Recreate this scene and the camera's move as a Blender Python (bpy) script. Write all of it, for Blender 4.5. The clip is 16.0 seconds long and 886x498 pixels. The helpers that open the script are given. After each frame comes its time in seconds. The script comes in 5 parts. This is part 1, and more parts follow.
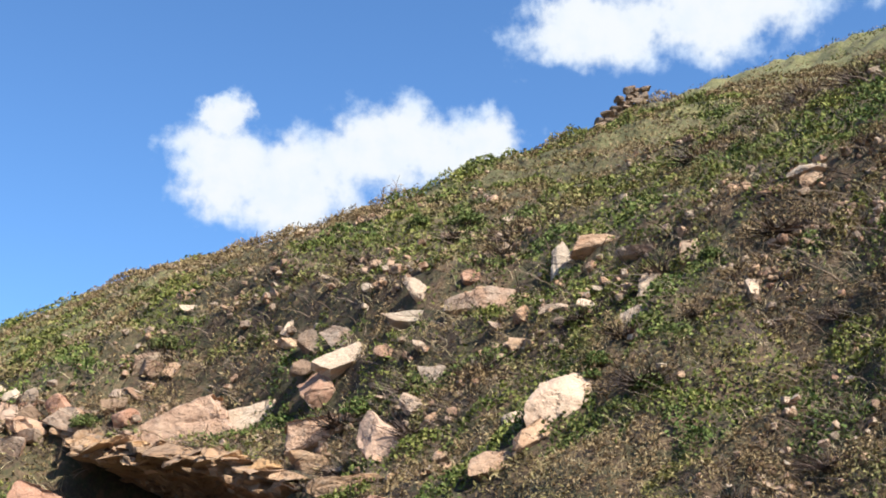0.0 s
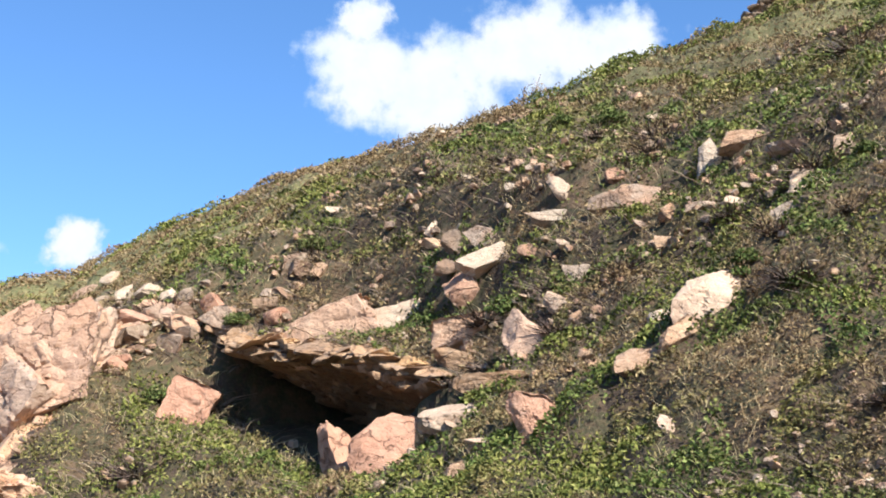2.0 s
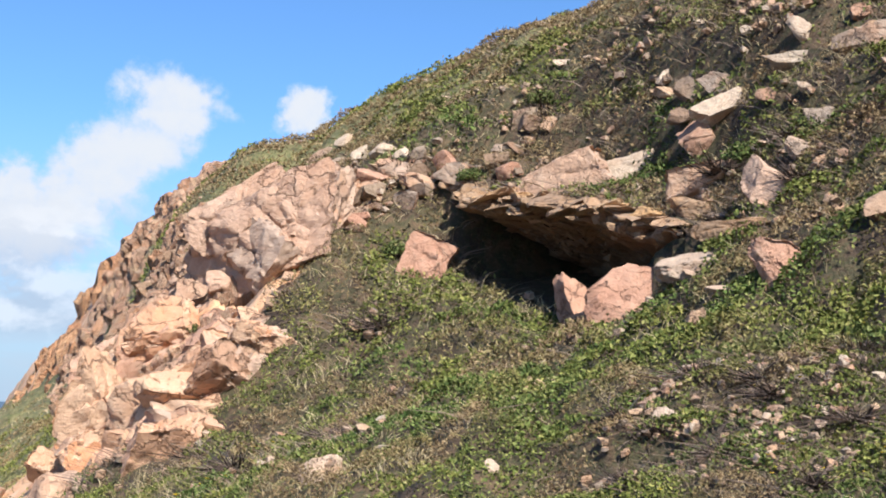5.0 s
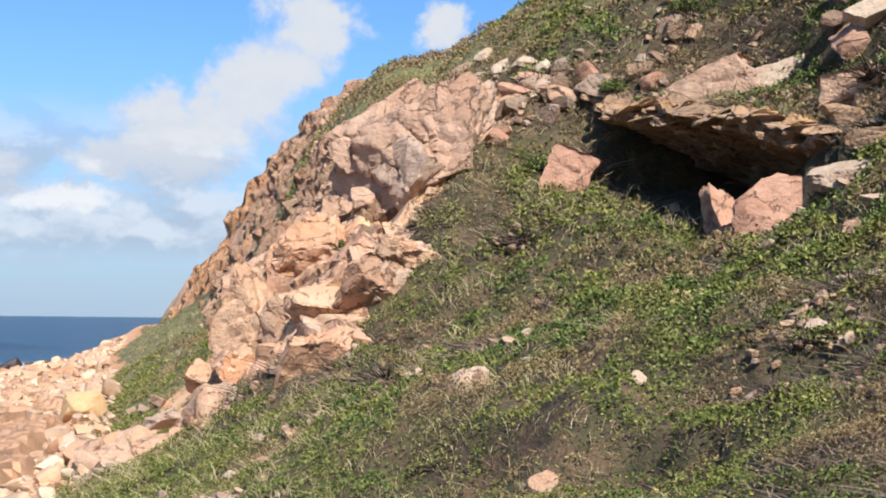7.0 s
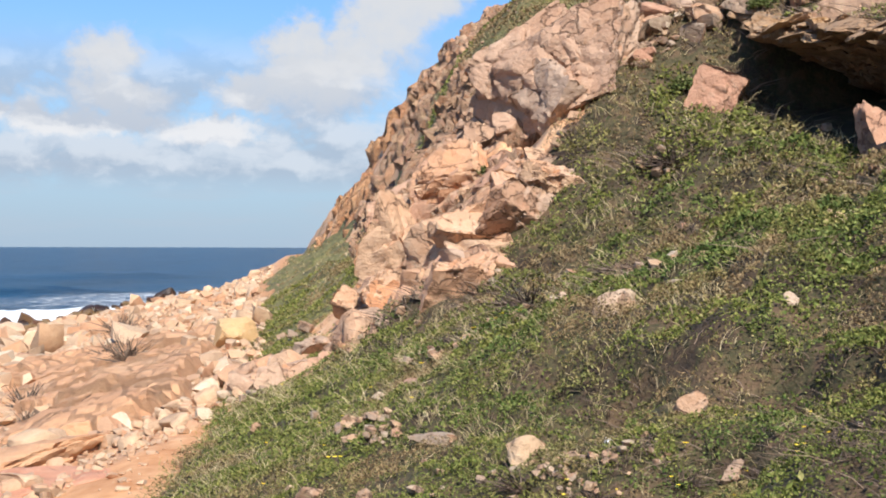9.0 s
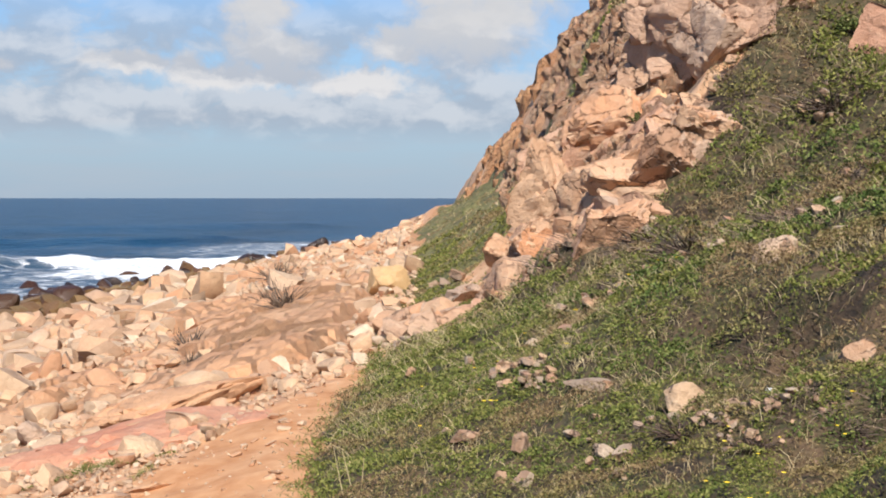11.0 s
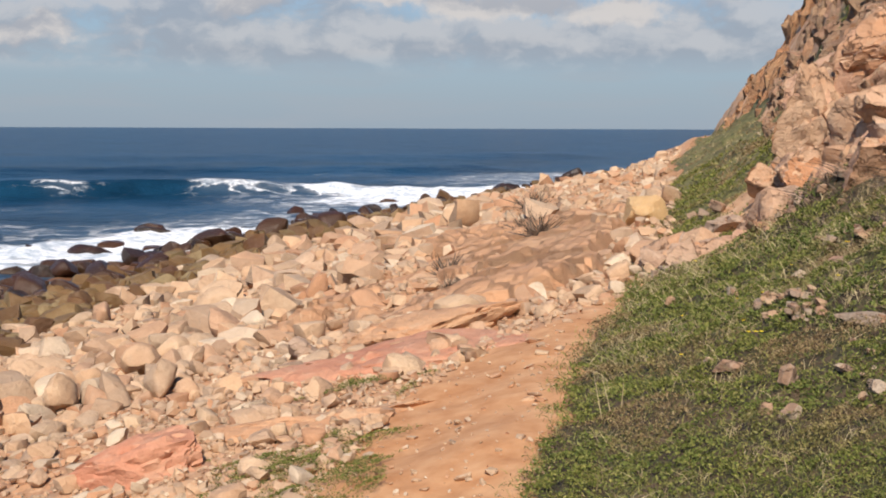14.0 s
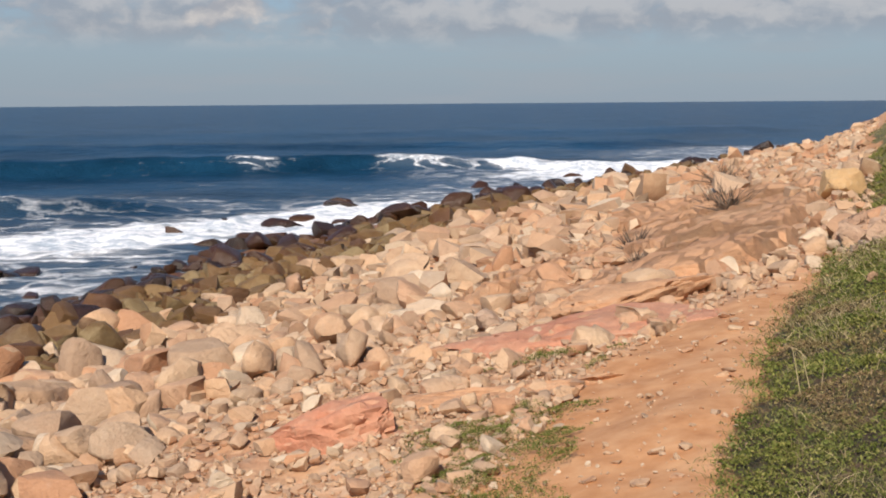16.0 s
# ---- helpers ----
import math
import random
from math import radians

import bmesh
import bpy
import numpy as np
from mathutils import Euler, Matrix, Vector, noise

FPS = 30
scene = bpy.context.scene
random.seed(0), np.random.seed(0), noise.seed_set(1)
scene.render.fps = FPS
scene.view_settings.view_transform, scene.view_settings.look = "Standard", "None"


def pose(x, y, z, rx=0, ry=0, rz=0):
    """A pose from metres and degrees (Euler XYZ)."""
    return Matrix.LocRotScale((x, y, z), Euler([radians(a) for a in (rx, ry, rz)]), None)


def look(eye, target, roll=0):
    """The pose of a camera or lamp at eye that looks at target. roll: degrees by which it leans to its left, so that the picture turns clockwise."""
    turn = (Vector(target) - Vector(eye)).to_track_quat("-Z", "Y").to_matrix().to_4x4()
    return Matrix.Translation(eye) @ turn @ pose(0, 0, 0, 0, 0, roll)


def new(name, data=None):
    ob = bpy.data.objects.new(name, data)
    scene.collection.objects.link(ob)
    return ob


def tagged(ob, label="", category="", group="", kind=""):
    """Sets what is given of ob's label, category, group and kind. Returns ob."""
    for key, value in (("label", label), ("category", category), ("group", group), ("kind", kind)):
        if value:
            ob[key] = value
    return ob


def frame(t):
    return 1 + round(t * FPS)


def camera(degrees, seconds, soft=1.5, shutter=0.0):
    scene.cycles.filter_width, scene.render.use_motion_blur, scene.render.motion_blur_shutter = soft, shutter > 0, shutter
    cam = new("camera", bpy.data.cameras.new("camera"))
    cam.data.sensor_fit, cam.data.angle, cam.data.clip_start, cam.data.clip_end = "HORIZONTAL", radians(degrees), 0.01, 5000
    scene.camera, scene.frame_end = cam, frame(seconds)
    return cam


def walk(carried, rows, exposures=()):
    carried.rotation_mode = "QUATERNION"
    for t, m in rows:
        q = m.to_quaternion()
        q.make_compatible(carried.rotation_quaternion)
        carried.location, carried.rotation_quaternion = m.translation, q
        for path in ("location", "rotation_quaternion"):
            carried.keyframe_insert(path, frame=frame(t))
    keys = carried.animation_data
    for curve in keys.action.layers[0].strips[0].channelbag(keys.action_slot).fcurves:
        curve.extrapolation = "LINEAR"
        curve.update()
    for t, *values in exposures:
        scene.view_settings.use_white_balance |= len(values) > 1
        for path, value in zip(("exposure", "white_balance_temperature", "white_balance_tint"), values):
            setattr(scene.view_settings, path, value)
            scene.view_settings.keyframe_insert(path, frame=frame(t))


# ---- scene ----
cam = camera(39.70, 16.0, soft=1.9)
# seconds, x, y, z in metres, turns about x, y, z in degrees
ROWS = [
    (0.0, 0.000, 0.000, 0.000, 108.428, 1.140, 0.004),
    (0.5, -0.012, -0.019, -0.003, 107.459, 0.804, 1.724),
    (1.0, -0.012, -0.001, -0.009, 106.445, 0.389, 3.442),
    (1.5, -0.024, 0.002, -0.023, 105.116, 0.125, 4.841),
    (2.0, -0.032, 0.020, -0.029, 103.949, -0.234, 6.394),
    (2.5, -0.052, 0.014, -0.038, 102.508, -0.335, 8.079),
    (3.0, -0.063, 0.016, -0.046, 101.373, -0.519, 10.142),
    (3.5, -0.080, 0.016, -0.057, 100.273, -0.643, 11.551),
    (4.0, -0.089, 0.017, -0.065, 99.707, -0.801, 13.108),
    (4.5, -0.104, 0.008, -0.078, 98.643, -0.906, 15.218),
    (5.0, -0.110, 0.014, -0.090, 97.290, -0.698, 16.925),
    (7.5, -0.139, 0.012, -0.115, 92.664, -0.489, 24.927),
    (8.0, -0.146, 0.015, -0.126, 92.042, -0.362, 26.288),
    (8.5, -0.149, -0.000, -0.127, 90.937, -0.403, 28.223),
    (9.0, -0.155, 0.009, -0.138, 89.913, -0.135, 30.096),
    (11.5, -0.194, -0.013, -0.169, 87.022, 0.213, 38.605),
    (12.0, -0.190, -0.033, -0.172, 86.323, 0.581, 40.344),
    (12.5, -0.208, -0.033, -0.181, 85.475, 0.747, 42.947),
    (13.0, -0.221, -0.029, -0.190, 84.966, 1.272, 45.410),
    (13.5, -0.226, -0.024, -0.195, 84.696, 0.691, 47.022),
    (14.0, -0.239, -0.024, -0.203, 84.357, -0.205, 48.817),
    (14.5, -0.245, -0.034, -0.209, 83.851, 0.155, 50.756),
    (15.0, -0.258, -0.027, -0.213, 83.360, 0.246, 52.685),
    (15.5, -0.268, -0.040, -0.216, 83.179, 0.310, 54.951),
    (16.0, -0.275, -0.054, -0.224, 83.209, 0.437, 57.303),
]
# seconds, stops, kelvin, tint
EXPOSURES = [(0.0, 1.08, 6450, 8), (2.0, 1.2, 6350, 9), (3.5, 1.14, 6250, 10), (5.0, 0.94, 6200, 10), (9.0, 0.70, 6450, 10), (12.5, 0.41, 6800, 12), (16.0, 0.15, 7050, 13)]
walk(cam, [(t, pose(x, y, z, rx, ry, rz)) for t, x, y, z, rx, ry, rz in ROWS], EXPOSURES)


# ---- world, sun, exposure ----
SUN_EL, SUN_AZ = 42.0, -137.0  # degrees up; degrees to the left of straight ahead at the start (minus: to the right)


def direction(az, el):
    a, e = radians(az), radians(el)
    return Vector((-math.sin(a) * math.cos(e), math.cos(a) * math.cos(e), math.sin(e)))


class Nodes:
    """Short hand for building a node tree."""

    def __init__(self, tree):
        self.tree = tree
        tree.nodes.clear()

    def add(self, kind, inputs=(), operation="", feature="", attribute_name=""):
        n = self.tree.nodes.new(kind)
        if operation:
            n.operation = operation
        if feature:
            n.feature = feature
        if attribute_name:
            n.attribute_name = attribute_name
        for key, value in dict(inputs).items():
            self.put(n.inputs[key], value)
        return n

    def put(self, socket, value):
        if isinstance(value, bpy.types.NodeSocket):
            self.tree.links.new(value, socket)
        else:
            socket.default_value = value

    def maths(self, op, a, b=0.0, c=0.0):
        return self.add("ShaderNodeMath", {0: a, 1: b, 2: c}, operation=op).outputs[0]

    def vec(self, op, a, b=(0, 0, 0)):
        return self.add("ShaderNodeVectorMath", {0: a, 1: b}, operation=op).outputs[0]

    def length(self, a):
        return self.add("ShaderNodeVectorMath", {0: a}, operation="LENGTH").outputs["Value"]

    def noise(self, where, scale, detail=4.0, rough=0.55, colour=False):
        n = self.add("ShaderNodeTexNoise", {"Vector": where, "Scale": scale, "Detail": detail, "Roughness": rough})
        return n.outputs["Color" if colour else "Fac"]

    def voronoi(self, where, scale, feature="F1"):
        return self.add("ShaderNodeTexVoronoi", {"Vector": where, "Scale": scale}, feature=feature).outputs[0]

    def ramp(self, fac, *stops):
        n = self.add("ShaderNodeValToRGB", {"Fac": fac})
        e = n.color_ramp.elements
        while len(e) < len(stops):
            e.new(0.5)
        for k, (at, col) in zip(e, stops):
            k.position = at
            k.color = (*col, 1) if not isinstance(col, (int, float)) else (col, col, col, 1)
        return n.outputs[0]

    def span(self, v, a, b, lo=0.0, hi=1.0):
        n = self.add("ShaderNodeMapRange", {"Value": v, "From Min": a, "From Max": b, "To Min": lo, "To Max": hi})
        n.interpolation_type = "SMOOTHSTEP"
        return n.outputs[0]

    def mix(self, fac, a, b, blend="MIX"):
        n = self.add("ShaderNodeMix")
        n.data_type, n.blend_type = "RGBA", blend
        for sock, value in ((n.inputs[0], fac), (n.inputs[6], a), (n.inputs[7], b)):
            if isinstance(value, tuple) and len(value) == 3:
                value = (*value, 1)
            self.put(sock, value)
        return n.outputs[2]


def build_sky():
    world = bpy.data.worlds.new("sky")
    scene.world = world
    world.use_nodes = True
    n = Nodes(world.node_tree)
    sky = n.add("ShaderNodeTexSky")
    sky.sky_type, sky.sun_disc, sky.sun_elevation, sky.sun_rotation = "NISHITA", False, radians(SUN_EL), radians(-SUN_AZ)
    sky.air_density, sky.dust_density, sky.ozone_density = 1.0, 0.6, 1.6
    way = n.add("ShaderNodeTexCoord").outputs["Generated"]
    xyz = n.add("ShaderNodeSeparateXYZ", {0: way})
    x, y, z = xyz.outputs
    deg = 180 / math.pi
    az = n.maths("MULTIPLY", n.maths("ARCTAN2", n.maths("MULTIPLY", x, -1.0), y), deg)
    el = n.maths("MULTIPLY", n.maths("ARCSINE", z), deg)
    flat = n.add("ShaderNodeCombineXYZ", {0: az, 1: el}).outputs[0]
    warp = n.vec("SUBTRACT", n.noise(flat, 0.28, 5.0, 0.62, colour=True), (0.5, 0.5, 0.5))
    where = n.vec("ADD", flat, n.vec("MULTIPLY", warp, (5.0, 3.6, 0.0)))
    fine = n.noise(flat, 0.55, 6.0, 0.6)
    # cumulus heaps: azimuth, elevation, half width, half height
    heaps = ((10.2, 22.0, 3.3, 2.9), (7.0, 21.4, 4.4, 3.0), (2.0, 23.0, 4.6, 2.6), (-2.2, 23.0, 3.4, 2.0), (10.4, 24.5, 1.6, 1.4), (-8.5, 28.2, 5.0, 2.4), (-15, 28.6, 6.5, 2.8), (-22, 30.5, 7.0, 3.0), (29.8, 13.2, 2.9, 2.4), (32.4, 10.9, 3.0, 2.2), (36.4, 9.4, 2.4, 1.6), (23.4, 13.2, 1.6, 1.3),
             (35.8, 7.6, 3.6, 2.2), (45.2, 8.6, 2.0, 1.5), (45.0, 7.0, 2.6, 1.5), (58.0, 5.7, 2.6, 0.8), (51.5, 5.8, 2.6, 0.8), (45.2, 5.8, 2.8, 0.9), (38.8, 7.2, 2.6, 1.3), (41.0, 5.4, 3.2, 1.0), (33.6, 9.0, 2.4, 2.0), (48.2, 5.6, 2.4, 1.0), (66.9, 4.1, 2.4, 0.8))
    density = None
    for a, e, w, h in heaps:
        d = n.maths("SUBTRACT", 1.0, n.length(n.vec("MULTIPLY", n.vec("SUBTRACT", where, (a, e, 0)), (1 / w, 1 / h, 0))))
        density = d if density is None else n.maths("SMOOTH_MAX", density, d, 0.25)
    heap = n.span(n.maths("ADD", density, n.maths("MULTIPLY", n.maths("SUBTRACT", fine, 0.5), 1.2)), -0.02, 0.5)
    # a bank of broken cumulus over the sea, its heads lit from above and its bases grey
    seaward = n.maths("MULTIPLY", n.maths("MULTIPLY", n.span(el, 10.5, 6.5), n.span(el, 2.2, 3.6)), n.span(az, 22.0, 36.0))
    puff = n.vec("ADD", flat, n.vec("MULTIPLY", warp, (2.4, 1.6, 0.0)))
    here = n.noise(n.vec("MULTIPLY", puff, (0.24, 0.42, 0.0)), 1.0, 7.0, 0.58)
    above = n.noise(n.vec("MULTIPLY", n.vec("ADD", puff, (-0.5, 0.7, 0.0)), (0.24, 0.42, 0.0)), 1.0, 3.0, 0.5)
    bank = n.maths("MULTIPLY", n.span(here, 0.31, 0.52), seaward)
    head = n.span(n.maths("SUBTRACT", here, above), -0.08, 0.13)
    haze = n.span(el, 14.0, -1.0, 0.0, 0.9)
    clear = n.mix(1.0, sky.outputs[0], (0.66, 0.95, 1.26), "MULTIPLY")
    clear = n.mix(haze, clear, (3.25, 4.15, 5.3))
    lit = n.mix(n.maths("MULTIPLY", n.span(density, -0.05, 0.6), n.span(fine, 0.3, 0.6, 0.7, 1.0)), (4.1, 5.0, 6.4), (5.55, 5.7, 5.95))
    veil = n.mix(n.span(n.noise(n.vec("MULTIPLY", flat, (0.10, 0.7, 0.0)), 1.0, 4.0), 0.45, 0.65, 0.0, 0.35), clear, (3.9, 4.5, 5.3))
    low_sky = n.mix(n.maths("MULTIPLY", n.span(el, 6.0, 3.0), n.span(az, 20.0, 34.0)), clear, veil)
    out = n.mix(n.maths("MULTIPLY", bank, 0.8), low_sky, n.mix(head, (3.4, 4.0, 4.9), (5.5, 5.8, 6.3)))
    out = n.mix(heap, out, n.mix(n.span(el, 4.0, 10.0), n.mix(head, (4.0, 4.5, 5.3), (6.6, 6.7, 6.9)), lit))
    back = n.add("ShaderNodeBackground", {"Color": out, "Strength": 0.08})
    n.tree.links.new(back.outputs[0], n.add("ShaderNodeOutputWorld").inputs[0])


build_sky()
sun = new("sun", bpy.data.lights.new("sun", "SUN"))
sun.data.energy, sun.data.angle, sun.data.color = 5.0, radians(0.53), (1.0, 0.94, 0.85)
sun.matrix_world = look(direction(SUN_AZ, SUN_EL) * 50, (0, 0, 0))


# ---- the lie of the land ----
# s runs along the coast (away from the first eye), c inland across it; z = 0 at the first eye
UX, UY = -0.56, 0.8285
SEA = -3.55


def knots(v, pairs):
    return np.interp(v, [p[0] for p in pairs], [p[1] for p in pairs])


def soft_knots(v, pairs, r):
    return sum(knots(v + r * k, pairs) for k in (-1, -0.5, 0, 0.5, 1)) / 5


def smooth(v, a, b):
    k = np.clip((v - a) / (b - a), 0, 1)
    return k * k * (3 - 2 * k)


FOOT = ((-30, 1.2), (0, 0.9), (4.2, -0.7), (6.5, -1.4), (8.6, -1.55), (11.6, -1.55), (13.4, -1.6), (23, -2.2), (42, -4), (62, -4.6), (100, -7), (200, -12))
WATER = ((-40, -13.5), (14, -13.6), (21, -14.9), (30, -15.6), (40, -15.4), (50, -14.7), (60, -14.0), (72, -12.8), (98, -11.0), (142, -11), (200, -13))
NEAR_SLOPE = ((0, -1.75), (0.6, -1.55), (1.7, -1.1), (3.1, -0.45), (4.2, -0.1), (5.2, 0.35), (6.0, 1.05), (6.6, 1.55), (8.1, 2.95), (9.1, 3.9), (12.5, 6.1), (20.5, 10.3), (34.5, 17.9), (40, 22.5), (45, 25.9), (52, 29.4), (80, 42), (200, 60))
CRAG_SLOPE = ((0, -1.8), (0.5, -1.65), (1.3, -1.2), (1.9, -0.3), (2.5, 0.7), (3.5, 2.0), (4.6, 2.7), (5.4, 3.3), (7.6, 4.7), (9.4, 5.9), (12.4, 7.5), (20.4, 11.2), (34.5, 17.9), (40, 22.5), (45, 25.9), (52, 29.4), (80, 42), (200, 60))
HEADLAND = ((0, -1.7), (2.2, -0.3), (3.4, 0.8), (4.6, 3.6), (6.2, 5.3), (8, 6.6), (12, 8.4), (20, 11.7), (34.5, 18.0), (40, 22.5), (45, 25.9), (52, 29.4), (80, 42), (200, 60))
TURF = ((0, -0.3), (4.8, -0.17), (5.8, 0.0), (7.7, 0.33), (9.5, 0.2), (13, 0.17), (18.2, 0.25), (39, 0.8), (90, 1.2))  # how far inland of the foot the turf begins
PATH_EDGE = ((0, -1.5), (4, -1.5), (5.2, -1.3), (6.2, -1.0), (7.5, -0.9), (8.6, -0.65), (10.2, -0.1), (12, 0.4))  # the seaward side of the worn path
BEACH = ((0, -1.65), (1, -1.9), (2.5, -2.15), (4, -2.55), (6.5, -3.0), (9, -3.25), (13.2, -3.55), (17, -4.2), (30, -6), (90, -12), (3000, -30))


def to_sc(x, y):
    return x * UX + y * UY, x * UY - y * UX


def from_sc(s, c):
    return s * UX + c * UY, s * UY - c * UX


def bare_height(x, y):
    s, c = to_sc(x, y)
    foot = soft_knots(s, FOOT, 1.0)
    h = c - foot
    mix = np.clip((s - 10.0) / 5.5, 0, 1)
    mix = mix * mix * (3 - 2 * mix)
    hill = soft_knots(h, NEAR_SLOPE, 0.35) * (1 - mix) + soft_knots(h, CRAG_SLOPE, 0.3) * mix
    far = np.clip((s - 17.0) / 9.0, 0, 1)
    hill = hill * (1 - far) + soft_knots(h, HEADLAND, 0.3) * far
    # the rock ledge over the hollow
    hill = hill + 0.85 * smooth(h, 6.8, 8.1) * (1 - smooth(h, 8.0, 11.0)) * smooth(s, 8.2, 10.2) * (1 - smooth(s, 12.2, 15.0))
    q = -h * 13.2 / np.maximum(4, foot - soft_knots(s, WATER, 2.0))
    beach = soft_knots(q, BEACH, 0.4)
    k = smooth(h, -0.25, 0.3)
    return beach + (hill - beach) * k


def lattice(ix, iy, iz, seed):
    h = (ix.astype(np.int64) * 374761393 + iy.astype(np.int64) * 668265263 + iz.astype(np.int64) * 2147483647 + seed * 974634777) & 0xFFFFFFFF
    h = ((h ^ (h >> 13)) * 1274126177) & 0xFFFFFFFF
    h = ((h ^ (h >> 16)) * 2246822519) & 0xFFFFFFFF
    return ((h ^ (h >> 15)) & 0xFFFFFF) / float(0x7FFFFF) - 1.0


def grain(x, y, z=0.0, seed=0):
    """Smooth value noise, -1 to 1."""
    x, y, z = np.broadcast_arrays(np.asarray(x, float), np.asarray(y, float), np.asarray(z, float))
    fx, fy, fz = np.floor(x), np.floor(y), np.floor(z)
    u, v, w = x - fx, y - fy, z - fz
    u, v, w = (k * k * (3 - 2 * k) for k in (u, v, w))
    out = 0.0
    for a in (0, 1):
        for b in (0, 1):
            for c in (0, 1):
                out = out + lattice(fx + a, fy + b, fz + c, seed) * (u if a else 1 - u) * (v if b else 1 - v) * (w if c else 1 - w)
    return out


def fractal(x, y, z=0.0, seed=0, octaves=4, gain=0.5):
    out, amp = 0.0, 1.0
    for k in range(octaves):
        out = out + amp * grain(x * 2.03 ** k, y * 2.03 ** k, np.asarray(z) * 2.03 ** k, seed + 17 * k)
        amp *= gain
    return out


def facets(x, y, z, scale, seed, tilt=0.9):
    """Broken-rock relief: each cell is a plane of its own height and tilt, with a crack between cells. Returns relief, crack, cell's number 0 to 1."""
    x, y, z = x * scale, y * scale, z * scale
    fx, fy, fz = np.floor(x), np.floor(y), np.floor(z)
    d1, d2 = np.full(x.shape, 9.0), np.full(x.shape, 9.0)
    relief, number = np.zeros(x.shape), np.zeros(x.shape)
    for a in (-1, 0, 1):
        for b in (-1, 0, 1):
            for c in (-1, 0, 1):
                ix, iy, iz = fx + a, fy + b, fz + c
                ox, oy, oz = (x - ix - 0.5 - 0.45 * lattice(ix, iy, iz, seed), y - iy - 0.5 - 0.45 * lattice(ix, iy, iz, seed + 1), z - iz - 0.5 - 0.45 * lattice(ix, iy, iz, seed + 2))
                d = np.sqrt(ox * ox + oy * oy + oz * oz)
                up = lattice(ix, iy, iz, seed + 3)
                plane = 0.5 * up + tilt * (ox * lattice(ix, iy, iz, seed + 4) + oy * lattice(ix, iy, iz, seed + 5) + oz * lattice(ix, iy, iz, seed + 6))
                near = d < d1
                d2 = np.where(near, d1, np.minimum(d2, d))
                relief, number = np.where(near, plane, relief), np.where(near, 0.5 + 0.5 * up, number)
                d1 = np.where(near, d, d1)
    return relief, np.exp(-((d2 - d1) / 0.09) ** 2), number


# the hollow under the ledge: its lip runs from LIP along LIP_WAY, and it goes back along LIP_IN
LIP, LIP_WAY, LIP_IN = np.array((-3.75, 13.0)), np.array((0.722, -0.692)), np.array((0.692, 0.722))


def cave_uv(x, y):
    dx, dy = x - LIP[0], y - LIP[1]
    return dx * LIP_WAY[0] + dy * LIP_WAY[1], dx * LIP_IN[0] + dy * LIP_IN[1]


def zones(x, y):
    """How much of each ground cover lies at a place: grass, bare rock, path, wet."""
    s, c = to_sc(x, y)
    foot = soft_knots(s, FOOT, 1.0)
    h = c - foot
    wander = 0.35 * fractal(x * 0.9, y * 0.9, 0, 5) + 0.12 * fractal(x * 4, y * 4, 0, 6, 2)
    grass = smooth(h - soft_knots(s, TURF, 0.5) + 0.45 * wander, -0.22, 0.18)
    start = knots(h, ((1.2, 12.5), (2.3, 11.9), (2.9, 12.1), (3.5, 13.1), (4.2, 13.6)))
    crag = smooth(s + wander, start - 0.2, start + 0.4) * (1 - smooth(s, 17.5, 20.0)) * smooth(h + wander, 0.9, 1.3) * (1 - smooth(h + 0.8 * wander, 4.1, 4.9))
    cliff = smooth(s, 26, 32) * smooth(h + wander * 2, 3.3, 3.9) * (1 - smooth(h + wander * 2, 5.6, 6.4))
    rock = np.maximum(crag, cliff)
    return grass * (1 - rock), rock, h, s


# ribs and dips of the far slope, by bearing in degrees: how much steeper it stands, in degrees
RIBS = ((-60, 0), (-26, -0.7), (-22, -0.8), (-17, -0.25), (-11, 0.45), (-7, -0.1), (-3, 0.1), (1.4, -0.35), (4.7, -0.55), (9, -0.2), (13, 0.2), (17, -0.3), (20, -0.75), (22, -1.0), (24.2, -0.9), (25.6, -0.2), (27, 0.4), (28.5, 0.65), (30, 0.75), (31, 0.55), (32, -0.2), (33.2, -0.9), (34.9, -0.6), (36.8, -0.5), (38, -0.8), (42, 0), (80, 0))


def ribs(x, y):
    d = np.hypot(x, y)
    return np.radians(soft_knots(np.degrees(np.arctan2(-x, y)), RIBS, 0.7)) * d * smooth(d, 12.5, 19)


# low banks where the turf has slipped: two ends, height; the first is shaped in for a streak of cast shadow
BANKS = ((-3.15, 6.40, -0.95, 5.33, 0.30), (-1.68, 13.89, 0.56, 11.64, 0.52), (-0.40, 9.04, 0.59, 8.27, 0.45), (0.49, 9.79, 1.23, 8.75, 0.45),
         (-1.39, 6.40, -0.49, 5.84, 0.24), (-1.81, 4.93, -1.15, 4.57, 0.21), (1.49, 8.35, 2.58, 7.44, 0.38), (1.66, 7.47, 2.43, 6.62, 0.33), (-0.04, 8.02, 0.44, 7.72, 0.30))


